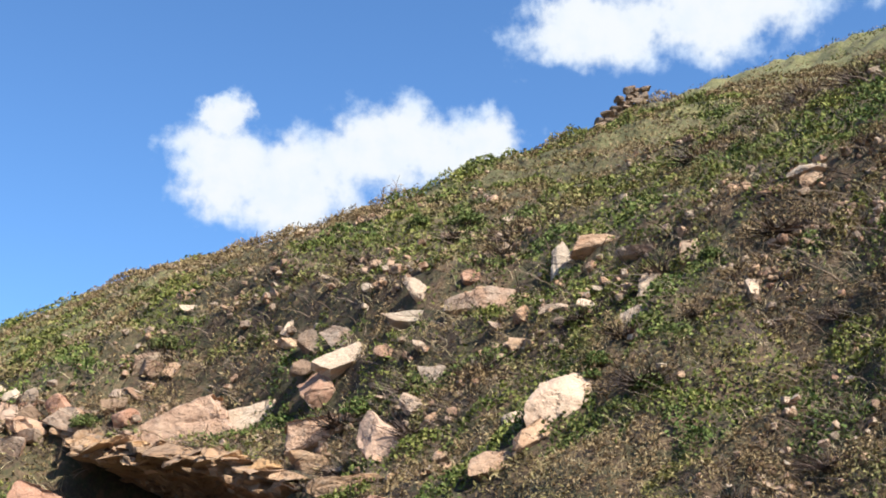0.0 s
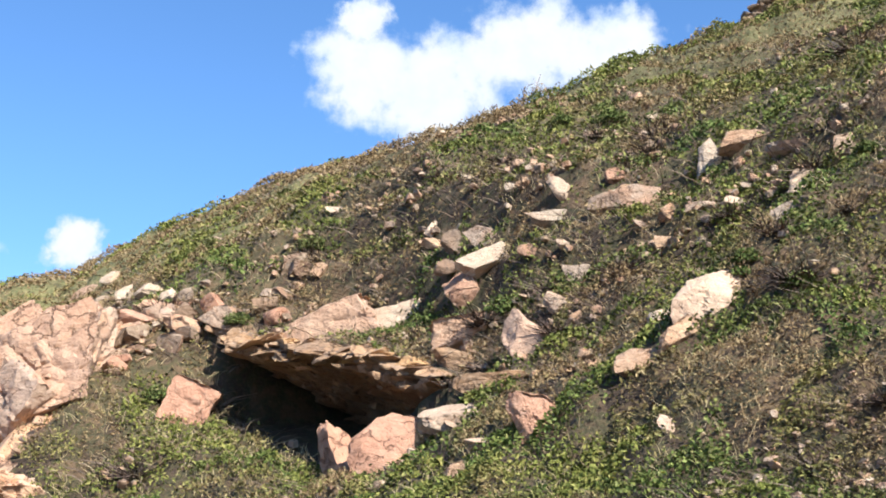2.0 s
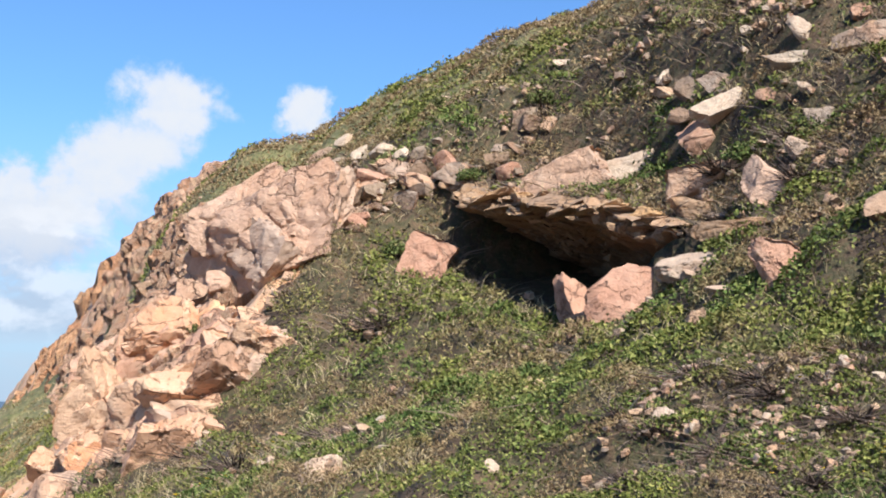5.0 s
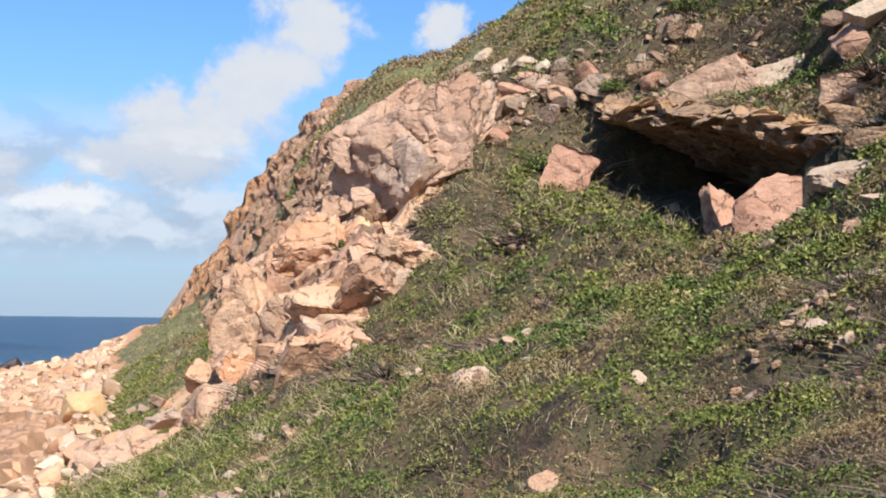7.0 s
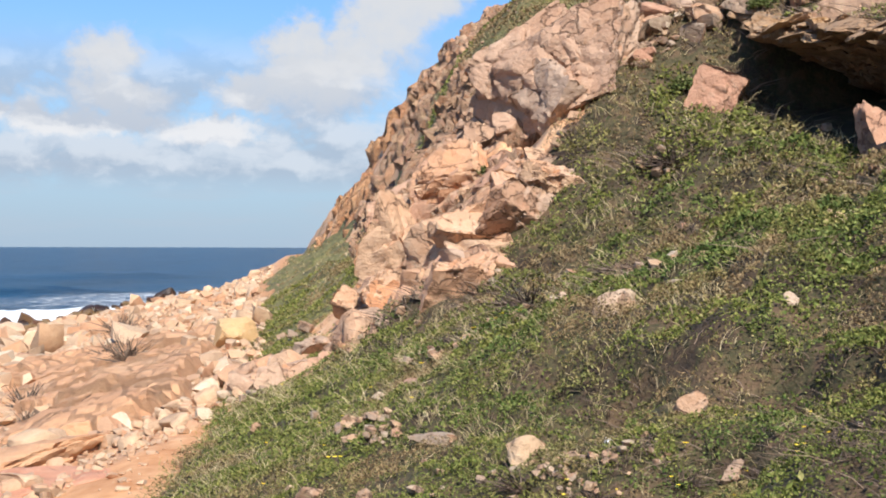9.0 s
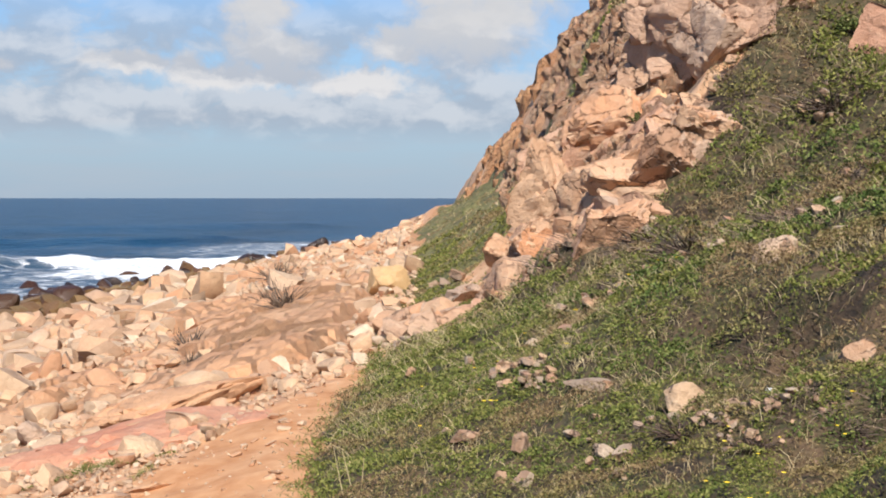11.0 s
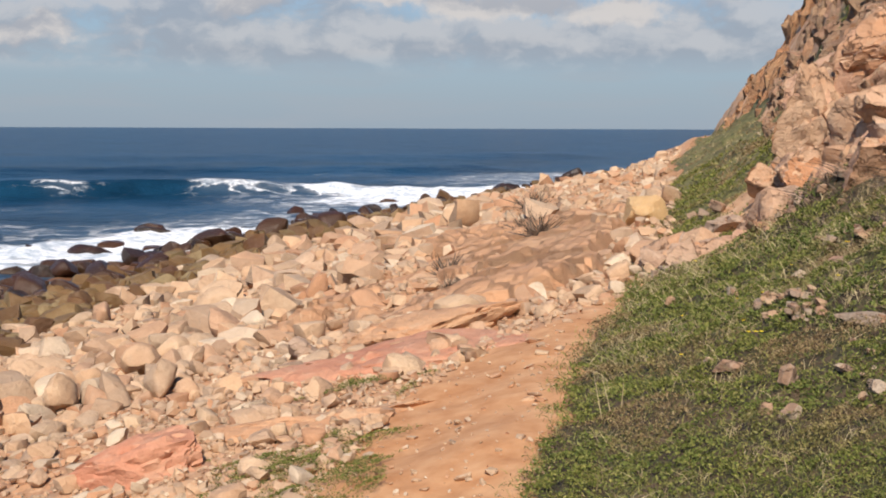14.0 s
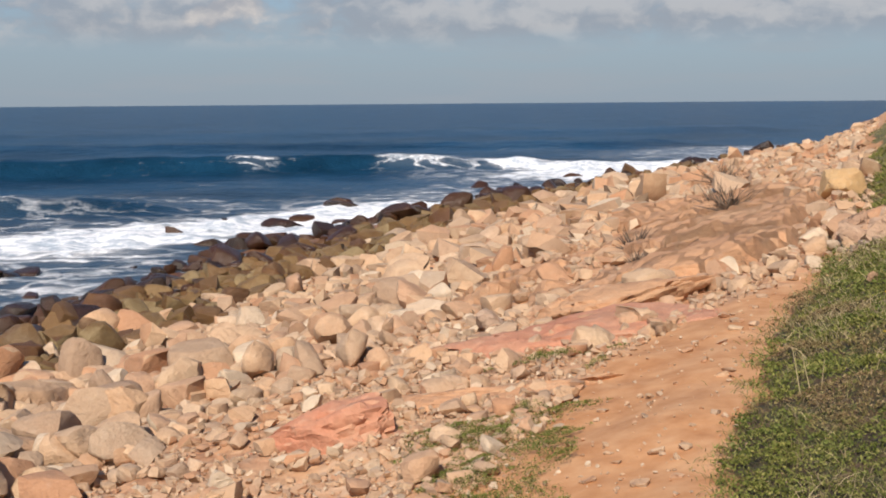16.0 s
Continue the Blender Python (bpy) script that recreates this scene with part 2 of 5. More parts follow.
def banks(x, y):
    """How far the ground drops below its banks, and 1 on their bare fronts."""
    drop, front = np.zeros(np.shape(x)), np.zeros(np.shape(x))
    for x0, y0, x1, y1, high in BANKS:
        ln = math.hypot(x1 - x0, y1 - y0)
        ax, ay = (x1 - x0) / ln, (y1 - y0) / ln
        side = 1.0 if ay * -UY + ax * UX < 0 else -1.0
        along = (x - x0) * ax + (y - y0) * ay
        wave = 0.16 * grain(along * 1.6, high * 40, 0, 25) + 0.05 * grain(along * 6, high * 40, 0, 26)
        across = ((x - x0) * ay - (y - y0) * ax) * side + wave
        near = smooth(along, -0.3, 0.35) * (1 - smooth(along, ln - 0.35, ln + 0.3)) * (0.7 + 0.3 * grain(along * 2.3, high * 70, 0, 27))
        drop = drop + high * near * smooth(across, -0.05, 0.09) * (1 - smooth(across, 0.12, 0.9 + 2 * high))
        front = np.maximum(front, near * smooth(across, -0.06, 0.0) * (1 - smooth(across, 0.14, 0.3)))
    return drop, front


def treads(x, y, z):
    """Small steps that run along the slope: where between two treads a place lies, and how marked they are there."""
    rise = z / 0.95 + 0.7 * fractal(x * 0.3, y * 0.3, 0, 19, 2)
    s, c = to_sc(x, y)
    amount = smooth(c - soft_knots(s, FOOT, 1.0), 3.5, 6.5) * smooth(grain(x * 0.35, y * 0.35, 0, 20), -0.5, 0.3) * (1 - smooth(np.hypot(x, y), 28, 45))
    return rise - np.floor(rise), amount


def riser(x, y):
    """1 on the steep bare fronts of those steps."""
    rise, amount = treads(x, y, bare_height(x, y))
    return np.maximum(amount * smooth(rise, 0.62, 0.74) * (1 - smooth(rise, 0.92, 1.0)), banks(x, y)[1])


def land(x, y, carved=True):
    """The height of the ground."""
    z = bare_height(x, y)
    grass, rock, h, s = zones(x, y)
    far = np.clip(np.hypot(x, y) / 14.0, 0.6, 4.0)
    hill = (0.10 * fractal(x * 0.8, y * 0.8, 0, 11, 3) * far + 0.05 * fractal(x * 3.1, y * 3.1, 0, 12, 3)) * smooth(h, 0.0, 2.0)
    rise, amount = treads(x, y, z)
    steps = amount * 0.34 * (smooth(rise, 0.55, 1.0) - rise)
    crag = -0.08 * rock
    shore = (0.07 * fractal(x * 0.7, y * 0.7, 0, 14, 4) + 0.03 * fractal(x * 4, y * 4, 0, 15, 2)) * (1 - smooth(h, -0.6, 0.2)) * smooth(-h, 1.4, 2.6)
    path = 0.025 * fractal(x * 2.0, y * 2.0, 0, 16, 3) * (1 - smooth(h, -0.3, 0.2))
    # hummocks under the plants
    lumps = 0.075 * (np.abs(grain(x * 1.5, y * 1.5, 0, 23)) + 0.6 * np.abs(grain(x * 3.4, y * 3.4, 0, 24)) - 0.4) * smooth(h, 0.4, 2.2) * (1 - smooth(np.hypot(x, y), 22, 34)) * (1 - rock)
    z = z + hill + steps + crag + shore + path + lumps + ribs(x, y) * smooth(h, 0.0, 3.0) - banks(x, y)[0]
    if not carved:
        return z
    for px, py, wide, deep in ((-7.3, 13.25, 0.46, 0.9), (-6.2, 12.45, 0.3, 0.55), (-6.75, 12.85, 0.3, 0.5)):  # holes under the outcrop
        z = z - deep * (1 - smooth(np.hypot(x - px, y - py), 0.4 * wide, 1.25 * wide))
    u, v = cave_uv(x, y)
    far_end = np.where(v > -0.1, 3.0, 4.3)
    hollow = smooth(u, np.where(v > -0.1, -0.35, -0.9), np.where(v > -0.1, 0.1, 0.5)) * (1 - smooth(u, far_end - 0.3, far_end + 0.2)) * smooth(v, -2.6, -1.0) * (1 - smooth(v, 1.75, 1.95))
    floor = 1.33 - 0.30 * np.clip(u, -1, 2.6) + 0.12 * np.clip(v, -2.6, 0) + 0.12 * np.clip(v, 0, 2) + 0.03 * grain(x * 5, y * 5, 0, 21)
    return z + (np.minimum(z, floor) - z) * hollow


def roof_top(x, y):
    """The ledge's upper side, over the hollow."""
    u, v = cave_uv(x, y)
    return np.maximum(land(x, y, False) + 0.02, 2.18 - 0.05 * u - 0.045 * u * u + 0.25 * v + 0.04 * grain(x * 4, y * 4, 0, 22))


def under_roof(x, y, margin=0.0):
    u, v = cave_uv(x, y)
    return (u > -0.3 + margin) & (u < 3.35 - margin) & (v > 0.0 + margin) & (v < 2.05)


def cover(x, y):
    """The upper surface that plants and stones stand on."""
    return np.where(under_roof(x, y), roof_top(x, y), land(x, y))


def height_at(x, y):
    return float(cover(np.array([float(x)]), np.array([float(y)]))[0])


# ---- materials ----
def material(name):
    m = bpy.data.materials.new(name)
    m.use_nodes = True
    return m, Nodes(m.node_tree)


def finish(m, n, colour, rough=0.85, bump=None, depth=0.02, **more):
    inputs = {"Base Color": colour, "Roughness": rough, **more}
    if bump is not None:
        inputs["Normal"] = n.add("ShaderNodeBump", {"Height": bump, "Distance": depth, "Strength": 0.9}).outputs[0]
    bsdf = n.add("ShaderNodeBsdfPrincipled", inputs)
    n.tree.links.new(bsdf.outputs[0], n.add("ShaderNodeOutputMaterial").inputs[0])
    return m


def attribute(n, name):
    return n.add("ShaderNodeAttribute", attribute_name=name).outputs["Fac"]


def ground_material():
    m, n = material("ground_cover")
    p = n.add("ShaderNodeTexCoord").outputs["Object"]
    grass, rock, wet, path = (attribute(n, k) for k in ("grass", "rock", "wet", "path"))
    big, mid, fine = n.noise(p, 0.45, 5.0), n.noise(p, 3.0, 5.0, 0.65), n.noise(p, 26.0, 4.0, 0.7)
    # brown soil, with the shade between the plants put into its dark colour
    soil = n.ramp(mid, (0.30, (0.018, 0.011, 0.006)), (0.42, (0.045, 0.027, 0.014)), (0.50, (0.040, 0.038, 0.013)), (0.60, (0.10, 0.060, 0.032)), (0.76, (0.07, 0.058, 0.022)))
    soil = n.mix(n.span(fine, 0.45, 0.75), soil, n.mix(0.4, soil, (0.20, 0.13, 0.068)))
    soil = n.mix(n.maths("MULTIPLY", attribute(n, "lawn"), n.span(n.noise(p, 1.6, 6.0, 0.7), 0.36, 0.5, 0.35, 0.9)), soil, n.ramp(n.noise(p, 7.0, 5.0, 0.7), (0.3, (0.05, 0.058, 0.018)), (0.5, (0.145, 0.14, 0.05)), (0.7, (0.27, 0.225, 0.10))))
    stone = n.ramp(n.noise(p, 1.1, 6.0, 0.62), (0.28, (0.38, 0.15, 0.065)), (0.45, (0.54, 0.285, 0.145)), (0.58, (0.62, 0.375, 0.21)), (0.75, (0.46, 0.28, 0.18)))
    stone = n.mix(n.span(mid, 0.45, 0.75), stone, (0.62, 0.43, 0.29))
    chips = n.add("ShaderNodeTexVoronoi", {"Vector": n.vec("ADD", p, n.vec("MULTIPLY", n.noise(p, 6.0, 3.0, colour=True), (0.12, 0.12, 0.12))), "Scale": 9.0})
    gravel = n.mix(0.55, stone, n.ramp(n.add("ShaderNodeSeparateColor", {0: chips.outputs["Color"]}).outputs[0], (0.0, (0.33, 0.14, 0.07)), (0.4, (0.52, 0.29, 0.16)), (0.75, (0.66, 0.44, 0.28)), (1.0, (0.40, 0.29, 0.21))))
    gravel = n.mix(n.span(chips.outputs["Distance"], 0.42, 0.62), gravel, n.mix(0.5, gravel, (0.26, 0.12, 0.06)))
    dirt = n.ramp(n.noise(p, 5.0, 6.0, 0.6), (0.3, (0.38, 0.165, 0.065)), (0.5, (0.48, 0.24, 0.11)), (0.72, (0.57, 0.32, 0.165)))
    bare = n.mix(path, n.mix(n.span(big, 0.45, 0.6), gravel, stone), dirt)
    edge = n.span(n.maths("ADD", grass, n.maths("MULTIPLY", n.maths("SUBTRACT", mid, 0.5), 0.8)), 0.35, 0.6)
    col = n.mix(edge, bare, soil)
    col = n.mix(n.span(n.maths("ADD", rock, n.maths("MULTIPLY", n.maths("SUBTRACT", fine, 0.5), 0.5)), 0.35, 0.6), col, stone)
    col = n.mix(wet, col, n.mix(1.0, col, (0.30, 0.24, 0.20), "MULTIPLY"))
    cracks = n.voronoi(n.vec("ADD", p, n.vec("MULTIPLY", n.noise(p, 2.5, 4.0, colour=True), (0.5, 0.5, 0.5))), 2.2, "DISTANCE_TO_EDGE")
    bump = n.maths("ADD", n.maths("MULTIPLY", mid, 0.8), n.maths("ADD", n.maths("MULTIPLY", fine, 0.35), n.maths("MULTIPLY", n.span(cracks, 0.0, 0.09), n.maths("MULTIPLY", rock, 1.2))))
    bump = n.maths("MULTIPLY", bump, n.maths("SUBTRACT", 1.0, n.maths("MULTIPLY", n.maths("MULTIPLY", path, n.maths("SUBTRACT", 1.0, edge)), 0.75)))
    return finish(m, n, col, n.span(wet, 0.0, 1.0, 0.9, 0.45), bump, 0.06)


def rock_material(name, tints, scale=1.0, rough=0.86, stain=(0.42, 0.17, 0.06), stain_amount=0.5, lichen=0.0, cracked=0.3, bleach=0.55, split_open=0.0):
    """Fractured stone: a tint per piece, veins, rust stains, cracks and pitted grain."""
    m, n = material(name)
    p = n.add("ShaderNodeNewGeometry").outputs["Position"]
    info = n.add("ShaderNodeObjectInfo").outputs["Random"]
    isle = n.add("ShaderNodeNewGeometry").outputs["Random Per Island"]
    cell = attribute(n, "cell")
    pick = n.maths("FRACT", n.maths("ADD", info, n.maths("ADD", n.maths("MULTIPLY", isle, 7.31), n.maths("MULTIPLY", cell, 0.9))))
    q = n.vec("ADD", p, n.add("ShaderNodeCombineXYZ", {0: n.maths("MULTIPLY", pick, 37.0), 1: n.maths("MULTIPLY", pick, 11.0)}).outputs[0])
    base = n.ramp(pick, *[(k / max(1, len(tints) - 1), t) for k, t in enumerate(tints)])
    warp = n.vec("ADD", q, n.vec("MULTIPLY", n.noise(q, 1.7 * scale, 4.0, colour=True), (0.6, 0.6, 0.6)))
    broad, mid, fine = n.noise(warp, 1.4 * scale, 5.0, 0.6), n.noise(q, 7.0 * scale, 6.0, 0.65), n.noise(q, 45.0 * scale, 3.0, 0.7)
    col = n.mix(n.span(broad, 0.42, 0.70, 0.0, stain_amount), base, stain)
    col = n.mix(n.span(mid, 0.50, 0.78, 0.0, bleach), col, n.mix(0.6, base, (0.74, 0.62, 0.48)))
    col = n.mix(n.span(mid, 0.42, 0.22, 0.0, 0.55), col, n.mix(1.0, col, (0.50, 0.42, 0.38), "MULTIPLY"))
    col = n.mix(n.span(fine, 0.3, 0.7, 0.0, 0.35), n.mix(1.0, col, (0.78, 0.74, 0.70), "MULTIPLY"), col)
    if lichen:
        col = n.mix(n.span(n.noise(q, 3.3 * scale, 6.0, 0.7), 0.55, 0.66, 0.0, lichen), col, (0.10, 0.09, 0.075))
    chip = n.add("ShaderNodeTexVoronoi", {"Vector": n.vec("MULTIPLY", warp, (1.0, 1.0, 1.7)), "Scale": 5.5 * scale})
    seam = n.noise(n.vec("MULTIPLY", warp, (0.6, 0.6, 5.0)), 3.0 * scale, 4.0, 0.7)
    col = n.mix(n.span(seam, 0.40, 0.28, 0.0, cracked), col, (0.16, 0.085, 0.05))
    tuft = n.add("ShaderNodeSeparateColor", {0: chip.outputs["Color"]}).outputs[0]
    col = n.mix(n.maths("MULTIPLY", tuft, 0.28), col, n.mix(1.0, col, (0.62, 0.56, 0.52), "MULTIPLY"))
    bump = n.maths("ADD", n.maths("ADD", mid, n.maths("MULTIPLY", fine, 0.25)), n.maths("ADD", n.maths("MULTIPLY", seam, 0.5), n.maths("MULTIPLY", tuft, 0.35)))
    if split_open:  # open cracks, strong in places and fading out
        bent = n.vec("ADD", q, n.vec("MULTIPLY", n.noise(q, 4.0 * scale, 5.0, 0.65, colour=True), (0.45 / scale, 0.45 / scale, 0.45 / scale)))
        split = n.maths("MAXIMUM", n.span(n.voronoi(n.vec("MULTIPLY", bent, (0.7, 1.0, 1.9)), 2.6 * scale, "DISTANCE_TO_EDGE"), 0.0, 0.045), n.span(broad, 0.54, 0.46))
        col = n.mix(n.span(split, 1.0, 0.0, 0.0, split_open), col, n.mix(1.0, col, (0.34, 0.27, 0.23), "MULTIPLY"))
        bump = n.maths("ADD", bump, n.maths("MULTIPLY", split, 0.9))
    return finish(m, n, col, rough, bump, 0.05 / scale)


GROUND = ground_material()
STONE = rock_material("hill_stone", ((0.46, 0.27, 0.18), (0.58, 0.41, 0.265), (0.43, 0.28, 0.18), (0.33, 0.265, 0.21), (0.56, 0.46, 0.35), (0.38, 0.22, 0.145)), 1.5, stain_amount=0.35, cracked=0.5, split_open=0.35)
CRAG = rock_material("crag_rock", ((0.60, 0.335, 0.195), (0.63, 0.41, 0.265), (0.66, 0.46, 0.30), (0.57, 0.34, 0.235), (0.66, 0.47, 0.33), (0.58, 0.29, 0.15)), 1.0, stain=(0.58, 0.28, 0.135), stain_amount=0.4, cracked=0.4, split_open=0.6)
PALE = rock_material("pale_rock", ((0.54, 0.345, 0.235), (0.52, 0.39, 0.30), (0.57, 0.36, 0.23)), 0.9, stain_amount=0.3, lichen=0.15, cracked=0.3, split_open=0.6)
LEDGE = rock_material("ledge_rock", ((0.34, 0.23, 0.15), (0.42, 0.28, 0.17)), 1.6, stain=(0.44, 0.23, 0.09), stain_amount=0.45, lichen=0.4, split_open=0.6)
REDDISH = rock_material("reddish_rock", ((0.50, 0.27, 0.18), (0.55, 0.33, 0.225), (0.51, 0.29, 0.20)), 1.3, stain=(0.36, 0.16, 0.09), stain_amount=0.4, split_open=0.4)
BEDS = rock_material("bedded_rock", ((0.58, 0.42, 0.27), (0.52, 0.32, 0.15), (0.44, 0.32, 0.22)), 1.8, stain=(0.52, 0.27, 0.09), stain_amount=0.4, lichen=0.25)
SHELF = rock_material("shelf_rock", ((0.66, 0.375, 0.21), (0.68, 0.42, 0.25), (0.62, 0.355, 0.205)), 0.8, stain=(0.58, 0.29, 0.15), stain_amount=0.45, cracked=0.12)
BOULDER = rock_material("beach_boulder", ((0.74, 0.52, 0.34), (0.52, 0.39, 0.28), (0.61, 0.33, 0.185), (0.64, 0.48, 0.34), (0.72, 0.48, 0.30), (0.46, 0.33, 0.23), (0.82, 0.68, 0.51), (0.56, 0.31, 0.18), (0.70, 0.51, 0.34), (0.42, 0.29, 0.20)), 1.5, stain=(0.52, 0.29, 0.16), stain_amount=0.22, cracked=0.12, bleach=0.3)
OCHRE = rock_material("algae_boulder", ((0.20, 0.105, 0.034), (0.26, 0.165, 0.065), (0.12, 0.048, 0.018), (0.32, 0.24, 0.12), (0.17, 0.11, 0.045)), 1.3, rough=0.6, bleach=0.15, stain=(0.17, 0.08, 0.018), stain_amount=0.75, cracked=0.15)
WETROCK = rock_material("wet_boulder", ((0.050, 0.020, 0.009), (0.085, 0.038, 0.013), (0.022, 0.014, 0.012), (0.060, 0.036, 0.015)), 1.3, rough=0.36, bleach=0.04, stain=(0.085, 0.028, 0.010), stain_amount=0.5)
CLIFF = rock_material("cliff_rock", ((0.64, 0.33, 0.16), (0.68, 0.42, 0.23), (0.60, 0.29, 0.14)), 0.6, stain=(0.52, 0.20, 0.07), stain_amount=0.5, cracked=0.2, split_open=0.5)
REDBED = rock_material("red_bedrock", ((0.66, 0.33, 0.21), (0.68, 0.40, 0.26)), 1.2, stain=(0.60, 0.21, 0.12), stain_amount=0.6, cracked=0.25)
YELLOW = rock_material("yellow_block", ((0.70, 0.48, 0.25), (0.68, 0.44, 0.23)), 1.2, stain=(0.62, 0.38, 0.17), stain_amount=0.4, cracked=0.1)
CREAMY = rock_material("cream_stone", ((0.60, 0.46, 0.34), (0.66, 0.54, 0.41), (0.58, 0.42, 0.31)), 1.6, stain=(0.50, 0.30, 0.17), stain_amount=0.3, cracked=0.2)
DARKROCK = rock_material("weathered_block", ((0.20, 0.15, 0.11), (0.26, 0.19, 0.13)), 0.5, stain_amount=0.3, lichen=0.5)


def leaf_material():
    m, n = material("ground_cover_leaves")
    r = n.add("ShaderNodeNewGeometry").outputs["Random Per Island"]
    tone = attribute(n, "tone")
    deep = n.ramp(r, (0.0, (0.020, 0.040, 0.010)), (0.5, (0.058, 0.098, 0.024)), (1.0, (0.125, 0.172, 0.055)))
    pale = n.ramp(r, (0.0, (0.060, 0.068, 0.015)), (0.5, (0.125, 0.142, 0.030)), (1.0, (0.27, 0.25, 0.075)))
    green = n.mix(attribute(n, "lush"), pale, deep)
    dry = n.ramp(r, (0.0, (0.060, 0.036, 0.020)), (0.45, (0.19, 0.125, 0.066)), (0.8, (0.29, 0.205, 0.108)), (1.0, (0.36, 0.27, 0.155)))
    return finish(m, n, n.mix(tone, green, dry), 0.75, **{"Specular IOR Level": 0.12})


def plain_material(name, dark, light, rough=0.7, scale=8.0):
    m, n = material(name)
    p = n.add("ShaderNodeTexCoord").outputs["Object"]
    r = n.add("ShaderNodeNewGeometry").outputs["Random Per Island"]
    f = n.maths("ADD", n.maths("MULTIPLY", n.noise(p, scale, 4.0), 0.5), n.maths("MULTIPLY", r, 0.5))
    return finish(m, n, n.mix(n.span(f, 0.25, 0.75), dark, light), rough)


LEAF = leaf_material()
TWIG = plain_material("dry_twigs", (0.032, 0.020, 0.015), (0.21, 0.145, 0.10))
GRASS = plain_material("short_grass", (0.045, 0.072, 0.012), (0.26, 0.235, 0.065))
DEADWOOD = plain_material("dead_wood", (0.014, 0.009, 0.007), (0.13, 0.085, 0.062))
STRAW = plain_material("dry_grass", (0.20, 0.15, 0.075), (0.46, 0.37, 0.21))


def water_material():
    m, n = material("sea_water")
    p = n.add("ShaderNodeTexCoord").outputs["Object"]
    foam = attribute(n, "foam")
    # across and along the wave crests
    across, along = (n.add("ShaderNodeVectorMath", {0: p, 1: way}, operation="DOT_PRODUCT").outputs["Value"] for way in ((-0.9135, 0.4067, 0.0), (-0.4067, -0.9135, 0.0)))
    stretched = n.add("ShaderNodeCombineXYZ", {0: across, 1: n.maths("MULTIPLY", along, 0.55)}).outputs[0]
    lace = n.maths("SUBTRACT", 1.0, n.span(n.voronoi(n.vec("ADD", stretched, n.vec("MULTIPLY", n.noise(p, 0.8, 5.0, 0.65, colour=True), (1.8, 1.8, 0.0))), 0.9, "DISTANCE_TO_EDGE"), 0.0, 0.2))
    torn = n.maths("ADD", n.maths("MULTIPLY", n.noise(stretched, 1.9, 9.0, 0.78), 0.9), n.maths("MULTIPLY", lace, 0.30))
    mask = n.span(n.maths("ADD", foam, n.maths("SUBTRACT", torn, 0.57)), 0.24, 0.66)
    deep = n.mix(n.span(n.noise(stretched, 0.07, 8.0, 0.7), 0.38, 0.62), (0.002, 0.018, 0.038), (0.007, 0.046, 0.094))
    shallow = n.mix(n.span(foam, 0.05, 0.6), deep, (0.075, 0.105, 0.14))
    col = n.mix(mask, shallow, n.mix(n.span(n.noise(p, 1.6, 7.0, 0.75), 0.35, 0.62), (0.36, 0.43, 0.50), (0.92, 0.93, 0.94)))
    chop = n.maths("ADD", n.noise(stretched, 0.55, 6.0, 0.62), n.maths("MULTIPLY", n.noise(p, 3.0, 4.0, 0.6), 0.2))
    return finish(m, n, col, n.span(mask, 0.0, 1.0, 0.28, 0.9), n.maths("ADD", chop, n.maths("MULTIPLY", mask, 0.2)), 0.3, IOR=1.13, **{"Specular IOR Level": 0.5})


WATER_MAT = water_material()


# ---- building helpers ----
def mesh_of(name, verts, faces, mats, smooth_faces=True, sharp=None):
    """A mesh from arrays; faces is one array of triangles or quads."""
    me = bpy.data.meshes.new(name)
    verts, faces = np.asarray(verts, np.float32), np.asarray(faces, np.int32)
    k = faces.shape[1]
    me.vertices.add(len(verts))
    me.vertices.foreach_set("co", verts.ravel())
    me.loops.add(faces.size)
    me.loops.foreach_set("vertex_index", faces.ravel())
    me.polygons.add(len(faces))
    me.polygons.foreach_set("loop_start", np.arange(0, faces.size, k, dtype=np.int32))
    me.polygons.foreach_set("use_smooth", np.full(len(faces), smooth_faces))
    me.update(calc_edges=True)
    if sharp:
        me.set_sharp_from_angle(angle=radians(sharp))
    for m in mats if isinstance(mats, (list, tuple)) else [mats]:
        me.materials.append(m)
    return me


def paint(me, name, values):
    a = me.attributes.new(name, "FLOAT", "POINT")
    a.data.foreach_set("value", np.asarray(values, np.float32))


def grid_faces(rows, cols):
    i = np.arange(rows - 1)[:, None] * cols + np.arange(cols - 1)[None, :]
    i = i.ravel()
    return np.stack([i, i + 1, i + cols + 1, i + cols], 1)


def part(name, me, parent, label=""):
    ob = new(name, me)
    ob.parent = parent
    return tagged(ob, label)


def thing(name, label, category, group="", kind="", at=(0, 0, 0)):
    ob = tagged(new(name), label, category, group, kind)
    ob.location = at
    return ob


def joined_cells(cell):
    """Numbers the connected patches of equal value in a grid, each by its lowest place."""
    lab = np.arange(cell.size).reshape(cell.shape)
    while True:
        old = lab
        for axis in (0, 1):
            for step_by in (1, -1):
                near, value = np.roll(lab, step_by, axis), np.roll(cell, step_by, axis)
                edge = [slice(None), slice(None)]
                edge[axis] = 0 if step_by == 1 else -1
                value = value.copy()
                value[tuple(edge)] = -2.0
                lab = np.where(value == cell, np.minimum(lab, near), lab)
        lab = lab.ravel()[lab]
        if (lab == old).all():
            return lab


